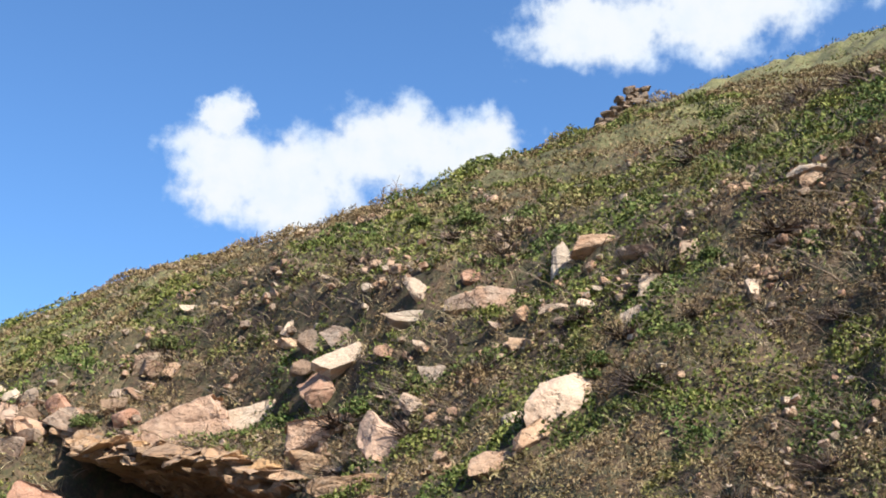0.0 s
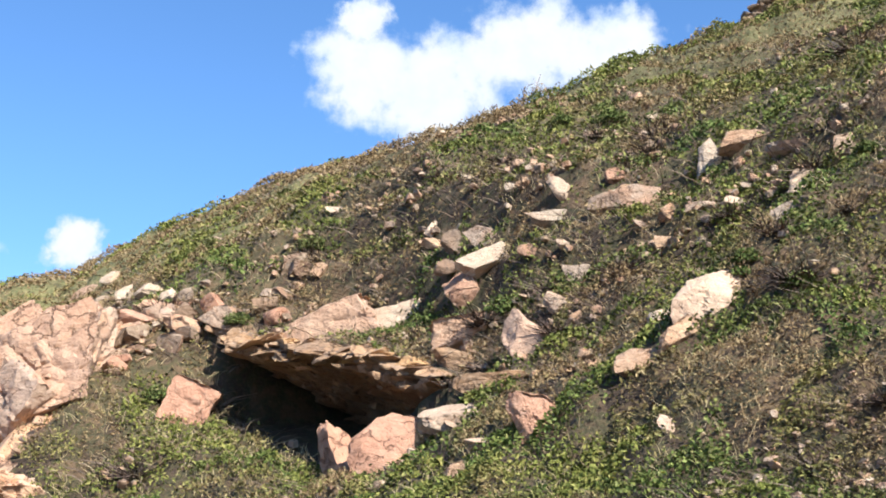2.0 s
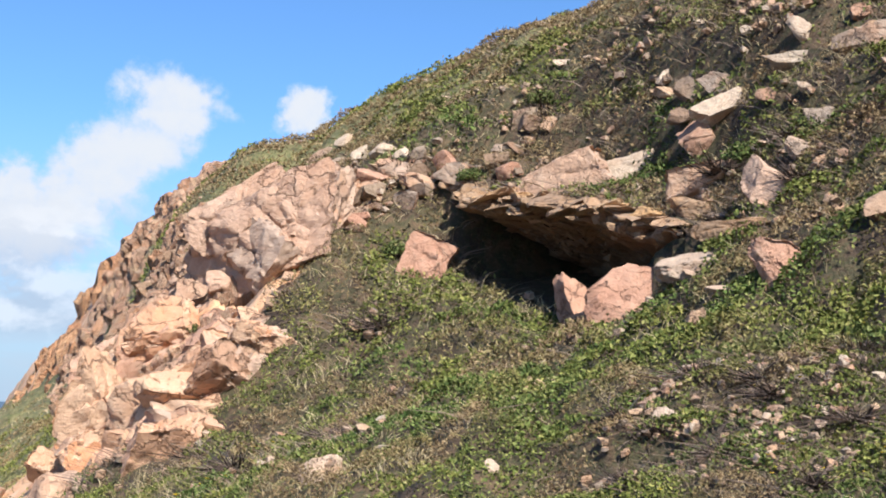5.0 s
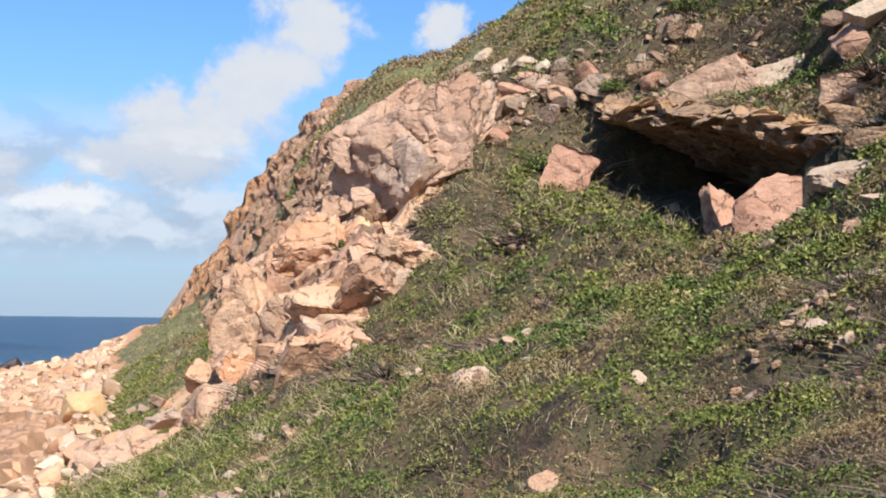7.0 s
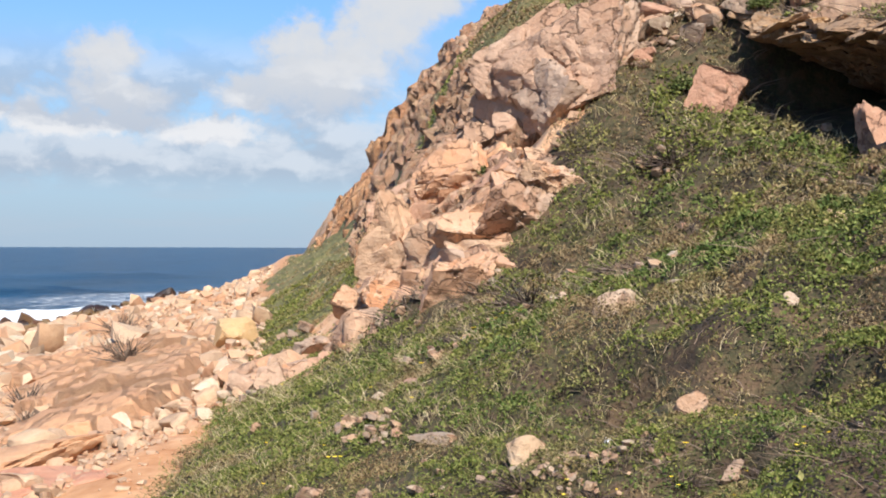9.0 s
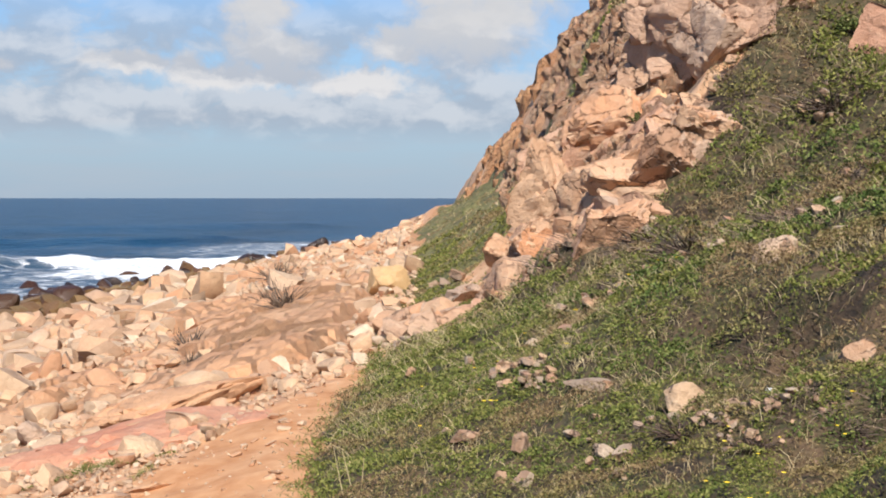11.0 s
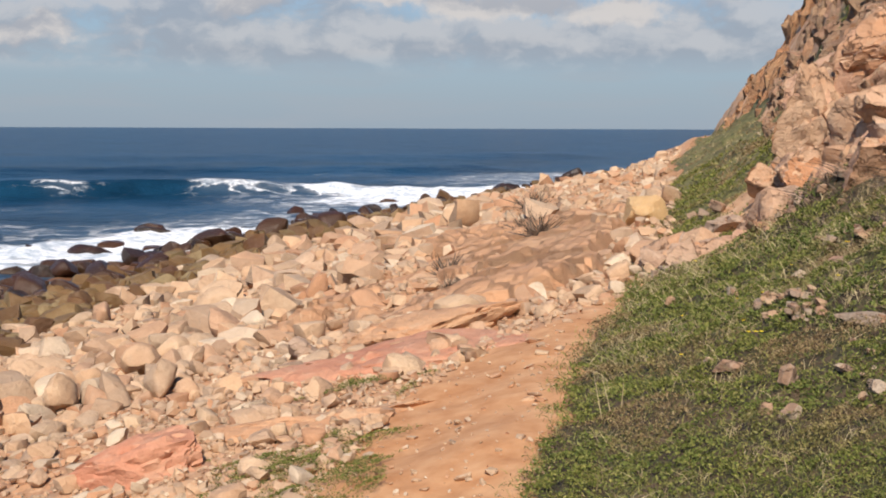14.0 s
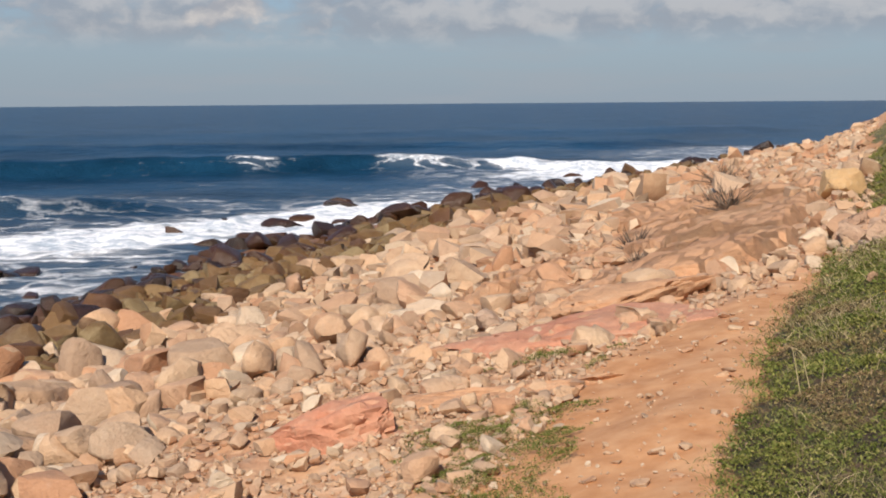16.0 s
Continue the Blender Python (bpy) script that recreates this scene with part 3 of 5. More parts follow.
def rock_skin(name, label, s_range, h_range, step, mat, amounts, seed, edge, bulge=0.0, crack_deep=0.7, patchy=1.0):
    """A sheet of broken rock laid over the land between two bounds along and across the coast; it dips under the ground where edge(x, y, h, s) falls to 0."""
    ss, hh = np.meshgrid(np.arange(*s_range, step), np.arange(*h_range, step), indexing="ij")
    foot = soft_knots(ss, FOOT, 1.0)
    x, y = from_sc(ss, foot + hh)
    e = 0.12
    z = land(x, y)
    nx, ny = (land(x - e, y) - land(x + e, y)) / (2 * e), (land(x, y - e) - land(x, y + e)) / (2 * e)
    n = np.stack([nx, ny, np.ones_like(nx)], -1)
    n /= np.linalg.norm(n, axis=-1)[..., None]
    # beds dip along the slope
    px, py, pz = x + 0.5 * z, y, z * 1.5 - 0.6 * x
    px, py, pz = (k + 0.12 * fractal(px * 1.1, py * 1.1, pz * 1.1, seed + m, 3) for m, k in enumerate((px, py, pz)))
    out, tint = 0.0, 0.0
    for k, (scale, deep) in enumerate(amounts):
        relief, crack, number = facets(px, py, pz, scale, seed + 40 * k)
        out = out + deep * (relief - crack_deep * crack)
        tint = tint + patchy * number / (1 + k)
    if crack_deep < 0.5:
        out = out + 0.12 * fractal(px * 0.6, py * 0.6, pz * 0.6, seed + 7, 5, 0.55)
    hold = edge(x, y, hh, ss)
    out = (out + bulge) * smooth(hold, 0.15, 0.6) - 0.35 * (1 - smooth(hold, 0.0, 0.5))
    p = np.stack([x, y, z], -1) + n * out[..., None]
    whole = thing(name, label, "rock", at=tuple(p.reshape(-1, 3).mean(0)))
    p, tint, faces = p.reshape(-1, 3) - np.array(whole.location), (tint / 1.5).ravel(), grid_faces(*x.shape)
    rows, cols = x.shape[0] - 1, x.shape[1] - 1
    cell = facets(px, py, pz, amounts[0][0], seed)[2][:-1, :-1]
    shown = (hold.ravel()[faces] > 0.02).any(1).reshape(rows, cols)
    cell = np.where(shown, cell, -1.0)
    for _ in range(3):
        lab = joined_cells(cell)
        ids, which, count = np.unique(lab, return_inverse=True, return_counts=True)
        small = (count[which].reshape(lab.shape) < 45) & shown
        for axis, step_by in ((0, 1), (0, -1), (1, 1), (1, -1)):
            cell = np.where(small & (np.roll(cell, step_by, axis) >= 0) & ~np.roll(small, step_by, axis), np.roll(cell, step_by, axis), cell)
    lab = joined_cells(cell).ravel()
    ids, which, count = np.unique(lab, return_inverse=True, return_counts=True)
    for k in range(len(ids)):
        if count[k] < 12 or not shown.ravel()[ids[k]]:
            continue
        own = faces[which == k]
        used, local = np.unique(own, return_inverse=True)
        me = mesh_of("block", p[used], local.reshape(own.shape), mat, True, 22)
        paint(me, "cell", tint[used])
        part("block", me, whole)
    return whole


def angles(fine, lo, hi, coarse):
    return np.radians(np.concatenate([np.arange(hi - 360, lo, coarse), np.arange(lo, hi + 1e-6, fine)]))


# ---- the large structure ----
def build_ground():
    a = angles(0.28, -27.0, 82.0, 3.0)
    r = np.concatenate([[0.02], np.geomspace(0.6, 4.5, 24)[:-1], np.geomspace(4.5, 70, 190)[:-1], np.geomspace(70, 4500, 50)])
    rr, aa = np.meshgrid(r, a, indexing="ij")
    x, y = -np.sin(aa) * rr, np.cos(aa) * rr
    z = land(x, y)
    me = mesh_of("ground", np.stack([x, y, z], -1).reshape(-1, 3), grid_faces(len(r), len(a))[:, ::-1], GROUND)
    grass, rock, h, s = zones(x.ravel(), y.ravel())
    x, y, z = x.ravel(), y.ravel(), z.ravel()
    paint(me, "grass", grass)
    paint(me, "rock", rock)
    paint(me, "lawn", smooth(np.hypot(x, y), 13, 21))
    paint(me, "path", smooth(h - knots(s, PATH_EDGE) + 0.16 * fractal(x * 1.5, y * 1.5, 0, 9, 3), -0.12, 0.15))
    paint(me, "wet", 1 - smooth(z + 0.15 * fractal(x, y, 0, 7, 3), SEA - 0.05, SEA + 0.35))
    return tagged(new("ground", me), "coastal hillside of soil and orange rock running down to a stony shore", "ground", kind="structure")


def swell(x, y):
    """Height of the sea's waves and how much foam lies there."""
    ax, ay = -math.sin(radians(66)), math.cos(radians(66))
    w = x * ax + y * ay + 2.2 * fractal(x * 0.03, y * 0.03, 0, 31, 3)
    side = -x * ay + y * ax
    s, c = to_sc(x, y)
    off = soft_knots(s, WATER, 2.0) - c
    r = np.hypot(x, y)

    def crest(at, front, back, high):
        d = w - at
        return high * np.where(d < 0, np.exp(-(d / front) ** 2), np.exp(-(d / back) ** 2))

    live = smooth(off, 3.0, 14.0)
    z = (crest(61, 1.1, 4.0, 0.82) + crest(39.5, 1.0, 3.0, 0.68) * smooth(side, 0, 5) + crest(92, 4, 6, 0.5) + crest(125, 6, 8, 0.5)) * live
    z = z + 0.10 * fractal(x * 0.25, y * 0.25, 0, 33, 4) * np.clip(off / 8, 0.15, 1)
    ragged = fractal(x * 0.16, y * 0.16, 0, 34, 5)
    foam = 0.27 * np.exp(-np.clip(off - 3, 0, None) / 10.0) * (1 - smooth(r, 75, 130))
    back = 3.6 * smooth(side + 2 * ragged, -2.0, 3.0)
    near_break = smooth(-side + 4 * ragged, -4.0, 2.0)
    foam = foam + (0.40 + 0.62 * near_break) * np.exp(-((w - 36.5 + back + 2 * ragged) / (4.6 - 0.35 * back)) ** 2) * (1 - smooth(w + back + 2 * ragged, 39, 42)) * (1 - smooth(off, 22, 40))
    broken = smooth(-side + 3 * ragged, 13.0, 16.5)
    foam = foam + 0.75 * broken * np.exp(-((w - 57) / 7.5) ** 2) * (1 - smooth(w, 61, 65))
    foam = foam + 0.2 * np.exp(-((w - 60.6) / 0.9) ** 2) * smooth(ragged, 0.25, 0.7)
    foam = np.clip(foam + 0.12 * ragged * (foam > 0.05), 0, 1)
    return z + foam * (0.16 * np.abs(fractal(x * 0.9, y * 0.9, 0, 35, 3)) + 0.25 * broken * np.exp(-((w - 60) / 2.5) ** 2)), foam, r


def build_sea():
    a = np.radians(np.concatenate([np.arange(-10, 28, 4), np.arange(28, 84, 0.42), np.arange(84, 200, 4.0)]))
    r = np.concatenate([np.geomspace(13, 110, 260)[:-1], np.geomspace(110, 600, 60)[:-1], np.geomspace(600, 4900, 25)])
    rr, aa = np.meshgrid(r, a, indexing="ij")
    x, y = (-np.sin(aa) * rr).ravel(), (np.cos(aa) * rr).ravel()
    z, foam, far = swell(x, y)
    me = mesh_of("sea", np.stack([x, y, SEA + z * (1 - smooth(far, 200, 400))], -1), grid_faces(len(r), len(a))[:, ::-1], WATER_MAT)
    paint(me, "foam", foam)
    return tagged(new("sea", me), "dark blue sea with white surf breaking on the shore", "sea", kind="structure")


build_ground()
build_sea()


# ---- stones ----
def sphere(level):
    bm = bmesh.new()
    bmesh.ops.create_icosphere(bm, subdivisions=level, radius=1.0)
    v = np.array([p.co[:] for p in bm.verts])
    f = np.array([[p.index for p in q.verts] for q in bm.faces])
    bm.free()
    return v, f


SPHERES = {k: sphere(k) for k in (1, 2, 3, 4, 5, 6, 7)}


def stone_shape(seed, level=3, cuts=14, rough=0.05, round_off=0.0, askew=0.25):
    """A broken stone of about unit half-size: a ball split by six main planes and chipped by more, then roughened."""
    rng = np.random.default_rng(seed)
    v, f = SPHERES[level]
    p = v * 2.0
    n = rng.normal(size=(cuts + 6, 3))
    n[:6] = np.array([(1, 0, 0), (-1, 0, 0), (0, 1, 0), (0, -1, 0), (0, 0, 1), (0, 0, -1)]) + rng.normal(size=(6, 3)) * askew
    n /= np.linalg.norm(n, axis=1)[:, None]
    for k in range(len(n)):
        along = p @ n[k]
        at = rng.uniform(1.1 - askew, 1.0) if k < 6 else along.max() * rng.uniform(0.80, 0.97)
        p = p - np.clip(along - at, 0, None)[:, None] * n[k]
    if round_off:
        p = p * (1 - round_off) + v * round_off
    if rough:
        q = p * 1.6 + seed * 3.7
        p = p * (1 + rough * 0.25 * fractal(q[:, 0], q[:, 1], q[:, 2], seed, 3 if level > 3 else 2)[:, None])
    if rough and level > 3:
        r = np.linalg.norm(p, axis=1)[:, None]
        for scale, deep in ((0.9, 1.1), (2.4, 0.5)) + (((6.0, 0.2),) if level > 4 else ()):
            relief, crack, _ = facets(q[:, 0] / 1.6, q[:, 1] / 1.6, q[:, 2] / 1.6, scale, seed)
            p = p * (1 + rough * deep * (relief - 0.55 * crack)[:, None] / np.maximum(r, 0.6))
    return p, f


def stone_mesh(name, seed, mat, size=(1, 1, 1), level=3, cuts=14, rough=0.05, round_off=0.0, sharp=32, askew=0.25):
    p, f = stone_shape(seed, level, cuts, rough, round_off, askew)
    return mesh_of(name, p * np.array(size) * 0.5, f, mat, True, sharp)


STONES_AT = []  # where plants leave room: x, y, radius


def lone_stone(name, seed, mat, at, size, turn=(0, 0, 0), label="", category="rock", group="", level=3, **shape):
    """One stone as a thing of its own; at is its middle, size its full width, depth and height."""
    STONES_AT.append((at[0], at[1], 0.40 * max(size[0], size[1])))
    ob = new(name, stone_mesh(name, seed, mat, size, level, **shape))
    ob.matrix_world = pose(*at, *turn)
    return tagged(ob, label, category, group)


def bed(parent, name, me, at, turn, label=""):
    """A part at a place of the world under a thing that stands unturned."""
    ob = part(name, me, parent, label)
    ob.matrix_basis = Matrix.Translation(-parent.location) @ pose(*at, *turn)
    return ob


def facing(x, y):
    """Degrees about z that turn a stone's -y side down the slope."""
    e = 0.3
    px, py = np.array([x + e, x - e, x, x]), np.array([y, y, y + e, y - e])
    z = land(px, py)
    return math.degrees(math.atan2(z[2] - z[3], z[0] - z[1])) - 90


# the overhanging ledge: a cross-section swept along its lip, split into thin beds
def build_ledge():
    us = np.linspace(-0.45, 3.55, 150)
    turn = np.linspace(0, 1, 72, endpoint=False)
    verts = []
    for u in us:
        end = float(smooth(u, -0.45, 0.1) * (1 - smooth(u, 3.0, 3.55)))
        x0, y0 = LIP + u * LIP_WAY
        reach = 2.0
        ring = []
        for k in turn:
            if k < 0.42:  # upper side, back to front
                v = reach + (-0.12 - reach) * k / 0.42
                z = None
            elif k < 0.58:  # the broken lip
                f = (k - 0.42) / 0.16
                v = -0.12
                z = -f
            else:  # underside, front to back
                f = (k - 0.58) / 0.42
                v = -0.12 + (reach + 0.12) * f
                z = -1 - f
            ring.append((v, z))
        v = np.array([p[0] for p in ring])
        x, y = x0 + v * LIP_IN[0], y0 + v * LIP_IN[1]
        top = roof_top(x, y)
        lip_top = float(roof_top(np.array([x0 - 0.12 * LIP_IN[0]]), np.array([y0 - 0.12 * LIP_IN[1]]))[0])
        thick = (0.13 + 0.06 * float(grain(u * 1.7, 3.1, 0, 51))) * (0.35 + 0.65 * end)
        z = np.empty(len(ring))
        for i, (vv, m) in enumerate(ring):
            if m is None:
                z[i] = top[i]
            elif m >= -1:
                z[i] = lip_top - thick * (-m)
            else:
                f = -m - 1
                z[i] = lip_top - thick - 0.85 * f * (0.5 + 0.5 * f) - 0.12 * f * u
        beds = np.floor((z + 0.05 * grain(u * 2.0, 0, 0, 52)) * 17)
        jut = 0.13 * lattice(beds, np.full_like(beds, math.floor(u * 5.5)), beds * 0, 53) + 0.07 * lattice(beds, np.full_like(beds, math.floor(u * 14)), beds * 0, 54) + 0.05 * grain(u * 4, z * 9, 0, 55)
        jut = jut * np.where([p[1] is None for p in ring], np.clip(1 - (v + 0.12) * 5, 0, 1), 1.0)
        vv = v + jut
        x, y = x0 + vv * LIP_IN[0], y0 + vv * LIP_IN[1]
        z = z + 0.025 * lattice(beds, np.floor(x * 9), np.floor(y * 9), 56) * np.where([p[1] is None for p in ring], 0.3, 1.0)
        verts.append(np.stack([x, y, z], 1))
    verts = np.array(verts)
    n, m = len(us), len(turn)
    i = np.arange(n - 1)[:, None] * m + np.arange(m)[None, :]
    j = np.arange(n - 1)[:, None] * m + (np.arange(m)[None, :] + 1) % m
    faces = np.stack([i, j, j + m, i + m], -1).reshape(-1, 4)
    verts, ring_place = verts.reshape(-1, 3), np.tile(turn, n - 1)
    along = np.repeat(0.5 * (us[1:] + us[:-1]), m)
    ledge = thing("rock_ledge", "overhanging layered rock ledge above a dark hollow", "rock", at=(-2.6, 12.4, 1.9))
    for name, own, mat in [("turf", ring_place < 0.37, GROUND)] + [("block", (ring_place >= 0.37) & (along >= lo) & (along < hi), LEDGE) for lo, hi in ((-1, 0.35), (0.35, 0.95), (0.95, 1.75), (1.75, 2.3), (2.3, 2.85), (2.85, 4))]:
        used, local = np.unique(faces[own], return_inverse=True)
        me = mesh_of(name, verts[used] - np.array(ledge.location), local.reshape(-1, 4), mat, True, 28)
        paint(me, "grass", np.ones(len(used)))
        part(name, me, ledge)
    # splintered beds that stick out along the lip
    rng = np.random.default_rng(14)
    for k in range(30):
        u = 0.2 + 2.9 * (k + rng.uniform(-0.6, 1.4)) / 30
        x, y = LIP + u * LIP_WAY + rng.uniform(-0.16, 0.05) * LIP_IN
        top = float(roof_top(np.array([x]), np.array([y]))[0])
        wide = rng.uniform(0.10, 0.34)
        me = stone_mesh("plate", 1500 + k, (LEDGE, BEDS, LEDGE)[k % 3], (wide, rng.uniform(0.16, 0.36), rng.uniform(0.04, 0.10)), 4, cuts=8, rough=0.14, askew=0.6)
        bed(ledge, "plate", me, (x, y, top - rng.uniform(-0.02, 0.13)), (rng.normal(8, 12), rng.normal(6, 18), math.degrees(math.atan2(LIP_WAY[1], LIP_WAY[0])) + rng.normal(0, 14)))
    return ledge


build_ledge()


def build_outcrop():
    rock = thing("rock_outcrop", "large pale pink fractured rock face on the grassy slope", "rock", at=(-6.4, 13.6, 1.0))
    for seed, at, size, turn, level in ((3, (-5.9, 12.88, 1.80), (1.75, 1.0, 1.25), (-30, -30, 12), 6), (8, (-5.55, 13.45, 2.0), (1.25, 0.9, 0.85), (-36, -26, 6), 6), (5, (-6.62, 13.1, 1.98), (1.15, 0.8, 0.85), (-22, -34, 24), 6),
                                        (12, (-5.95, 12.55, 1.48), (0.8, 0.6, 0.7), (-28, -38, 4), 5), (9, (-6.5, 13.9, 2.35), (0.9, 0.7, 0.5), (-25, -20, 20), 5)):
        STONES_AT.append((at[0], at[1], 0.45 * size[0]))
        bed(rock, "rock_face", stone_mesh("rock_face", seed, PALE, size, level, cuts=14, rough=0.12), at, turn)
    for k, (at, size) in enumerate((((-7.15, 13.0, 1.2), 0.36), ((-6.75, 12.75, 0.95), 0.26), ((-7.4, 13.9, 1.95), 0.4), ((-6.95, 12.65, 0.75), 0.22), ((-6.6, 12.9, 1.15), 0.3), ((-6.85, 13.0, 1.3), 0.2))):
        bed(rock, "block", stone_mesh("block", 60 + k, PALE, (size * 1.3, size, size), 4, rough=0.12), at, (-20, -25, 20 + 30 * k))


build_outcrop()


def crag_edge(x, y, h, s):
    w = 0.4 * fractal(x * 1.3, y * 1.3, 0, 44, 4, 0.6)
    start = knots(h, ((1.2, 12.5), (2.3, 12.0), (2.9, 12.25), (3.5, 13.2), (4.2, 13.7)))
    low = knots(s, ((12.5, 0.85), (14, 1.2), (15.5, 1.5), (18, 1.75)))
    return smooth(s + 0.7 * w, start, start + 0.5) * (1 - smooth(s + w, 17.0, 18.4)) * smooth(h + 0.5 * w, low - 0.1, low + 0.3) * (1 - smooth(h + w, 3.6, 4.4))


def brow_edge(x, y, h, s):
    w = 0.5 * fractal(x * 0.8, y * 0.8, 0, 45, 4, 0.6)
    return smooth(s + w, 15.6, 16.6) * (1 - smooth(s + w, 24.5, 27.0)) * smooth(h + w, 2.2, 2.7) * (1 - smooth(h + w, 4.3, 5.0)) * smooth(w, -0.45, -0.1)


def cliff_edge(x, y, h, s):
    w = 0.6 * fractal(x * 0.5, y * 0.5, 0, 46, 3)
    return smooth(s + w, 26.0, 29.0) * smooth(h + w, 3.0, 3.6) * (1 - smooth(h + w, 5.8, 6.8))


def float_smooth(s):
    return smooth(s, 11.0, 13.0)


def shelf_edge(x, y, h, s):
    w = fractal(x * 0.42, y * 0.42, 0, 47, 3)
    return smooth(0.7 * w + 0.45 * smooth(s, 11, 14) * (1 - smooth(s, 22, 27)), -0.02, 0.22) * smooth(-h + 0.2 * w, 0.9 - 0.7 * float_smooth(s), 1.4 - 0.7 * float_smooth(s)) * (1 - smooth(-h + 0.6 * w, 3.6, 4.8)) * smooth(s, 9.6, 11.2) * (1 - smooth(s, 33, 38))


rock_skin("rock_crag", "orange and cream broken crag standing out of the slope", (11.4, 18.6), (0.3, 4.7), 0.026, CRAG, ((1.15, 0.24), (2.9, 0.10), (7.0, 0.035)), 201, crag_edge, 0.05)
rock_skin("rock_band", "weathered reddish rocks along the brow of the slope", (15.2, 27.2), (1.9, 5.2), 0.05, CRAG, ((1.1, 0.26), (2.8, 0.12), (7.0, 0.04)), 231, brow_edge, 0.08)
rock_skin("rock_brow", "pinkish broken rock along the top of the headland", (25.5, 38.5), (2.8, 7.0), 0.06, CRAG, ((0.8, 0.34), (2.0, 0.15), (4.6, 0.06)), 271, lambda x, y, h, s: cliff_edge(x, y, h, s) * (1 - smooth(s, 36.5, 38)), 0.05)
rock_skin("rock_cliff", "far orange cliff face above the shore", (35.5, 80), (2.8, 7.0), 0.16, CLIFF, ((0.45, 0.42), (1.2, 0.2), (2.8, 0.08)), 261, lambda x, y, h, s: cliff_edge(x, y, h, s) * smooth(s, 35.8, 37.5), 0.1)
rock_skin("rock_shelf", "bare orange bedrock shelf along the shore", (9.2, 38), (-5.6, 0.1), 0.06, SHELF, ((0.34, 0.2), (1.05, 0.075), (3.4, 0.022)), 291, shelf_edge, 0.12, 0.22, 0.4)


def build_crag_faces():
    """The crag's broken faces, standing out of the smaller stuff between them: x, y, width, height, lean, stone."""
    rng = np.random.default_rng(58)
    crag = thing("crag_face", "cream and orange angular rock faces of the crag", "rock", at=(-7.4, 13.3, 0.8))
    for x, y, wide, tall, lean, mat in (
            (-7.05, 12.24, 0.89, 0.93, -22, CRAG), (-9.76, 15.52, 0.57, 1.11, -12, CRAG), (-7.51, 12.31, 0.62, 0.56, -10, PALE), (-6.39, 10.97, 0.96, 0.74, -28, CRAG),
            (-7.54, 11.75, 0.91, 0.88, -20, CRAG), (-7.37, 11.21, 0.81, 0.52, -30, CRAG), (-5.88, 9.96, 0.67, 0.38, -34, CRAG), (-6.03, 10.94, 0.60, 0.55, -32, CRAG),
            (-5.59, 10.90, 0.69, 0.45, -34, PALE), (-5.44, 11.29, 0.57, 0.29, -30, CRAG), (-6.18, 11.65, 0.48, 0.43, -30, CRAG), (-5.60, 10.20, 0.47, 0.31, -32, CRAG),
            (-8.57, 12.39, 0.56, 0.35, -38, CRAG), (-7.58, 10.81, 0.48, 0.24, -30, PALE), (-8.91, 12.14, 0.56, 0.25, -25, PALE), (-8.10, 10.55, 0.42, 0.21, -35, PALE),
            (-7.94, 9.89, 0.36, 0.16, -30, PALE), (-6.20, 11.16, 0.71, 0.47, -34, CRAG), (-5.87, 11.35, 0.58, 0.40, -34, CRAG), (-5.43, 11.33, 0.51, 0.27, -34, PALE)):
        me = stone_mesh("rock_face", int(rng.integers(9000)), mat, (wide, 0.75 * min(wide, tall) + 0.15, tall), 5 if wide > 0.5 else 4, cuts=16, rough=0.14, askew=0.4)
        STONES_AT.append((x, y, 0.4 * wide))
        bed(crag, "rock_face", me, (x, y, height_at(x, y) + 0.04), (rng.normal(-26, 6), lean + rng.normal(0, 5), facing(x, y) + rng.normal(0, 10)))


build_crag_faces()


def build_crag_blocks():
    rng = np.random.default_rng(41)
    for k in range(90):
        edge = k >= 34  # broken stones along the side that meets the turf
        if edge:
            h = rng.uniform(0.9, 3.4)
            s = float(knots(h, ((1.2, 12.5), (2.3, 12.0), (2.9, 12.25), (3.5, 13.2)))) + rng.normal(0.2, 0.32)
            size = rng.uniform(0.10, 0.34)
        else:
            s, h = (rng.uniform(12.3, 14.2), rng.uniform(0.2, 0.9)) if k % 3 else (rng.uniform(13.2, 17.0), rng.uniform(1.8, 3.6))
            size = rng.uniform(0.14, 0.34)
        x, y = from_sc(s, h + float(soft_knots(np.array([s]), FOOT, 1.0)[0]))
        lone_stone("fallen_block", 100 + k, CRAG if k % 4 else PALE, (x, y, height_at(x, y) + (-0.05 if edge else 0.2) * size), (size * rng.uniform(1.0, 1.6), size, size * rng.uniform(0.6, 1.0)), (rng.normal(-20, 12), rng.normal(15, 15), facing(x, y) + rng.normal(0, 40)),
                   "orange angular block broken from the crag", "rock", "blocks below the crag", level=3, rough=0.09, askew=0.35)


build_crag_blocks()


# ---- stones of the hillside, each bedded where it lies ----
# place x, y; width, depth, height; turn about z; tilt; seed
def bedded_stones(*rows):
    """Stones that lie where they are, each a thing of its own."""
    for label, at, size, turn, tilt, seed, mat in rows:
        big = max(size) > 0.3
        size = tuple(k * f for k, f in zip(size, (0.86, 0.66, 0.84)))
        ground_z = float(land(np.array([at[0]]), np.array([at[1]]))[0]) if "hollow" in label or "pillar" in label else height_at(*at)
        lone_stone("rock" if big else "stone", seed, mat, (*at, ground_z + (0.2 if big else 0.34) * size[2]), size, (-16, tilt if big else 0.5 * tilt, turn), label, "rock" if big else "stone", level=5 if big else 4, rough=0.10, cuts=14, askew=0.38)


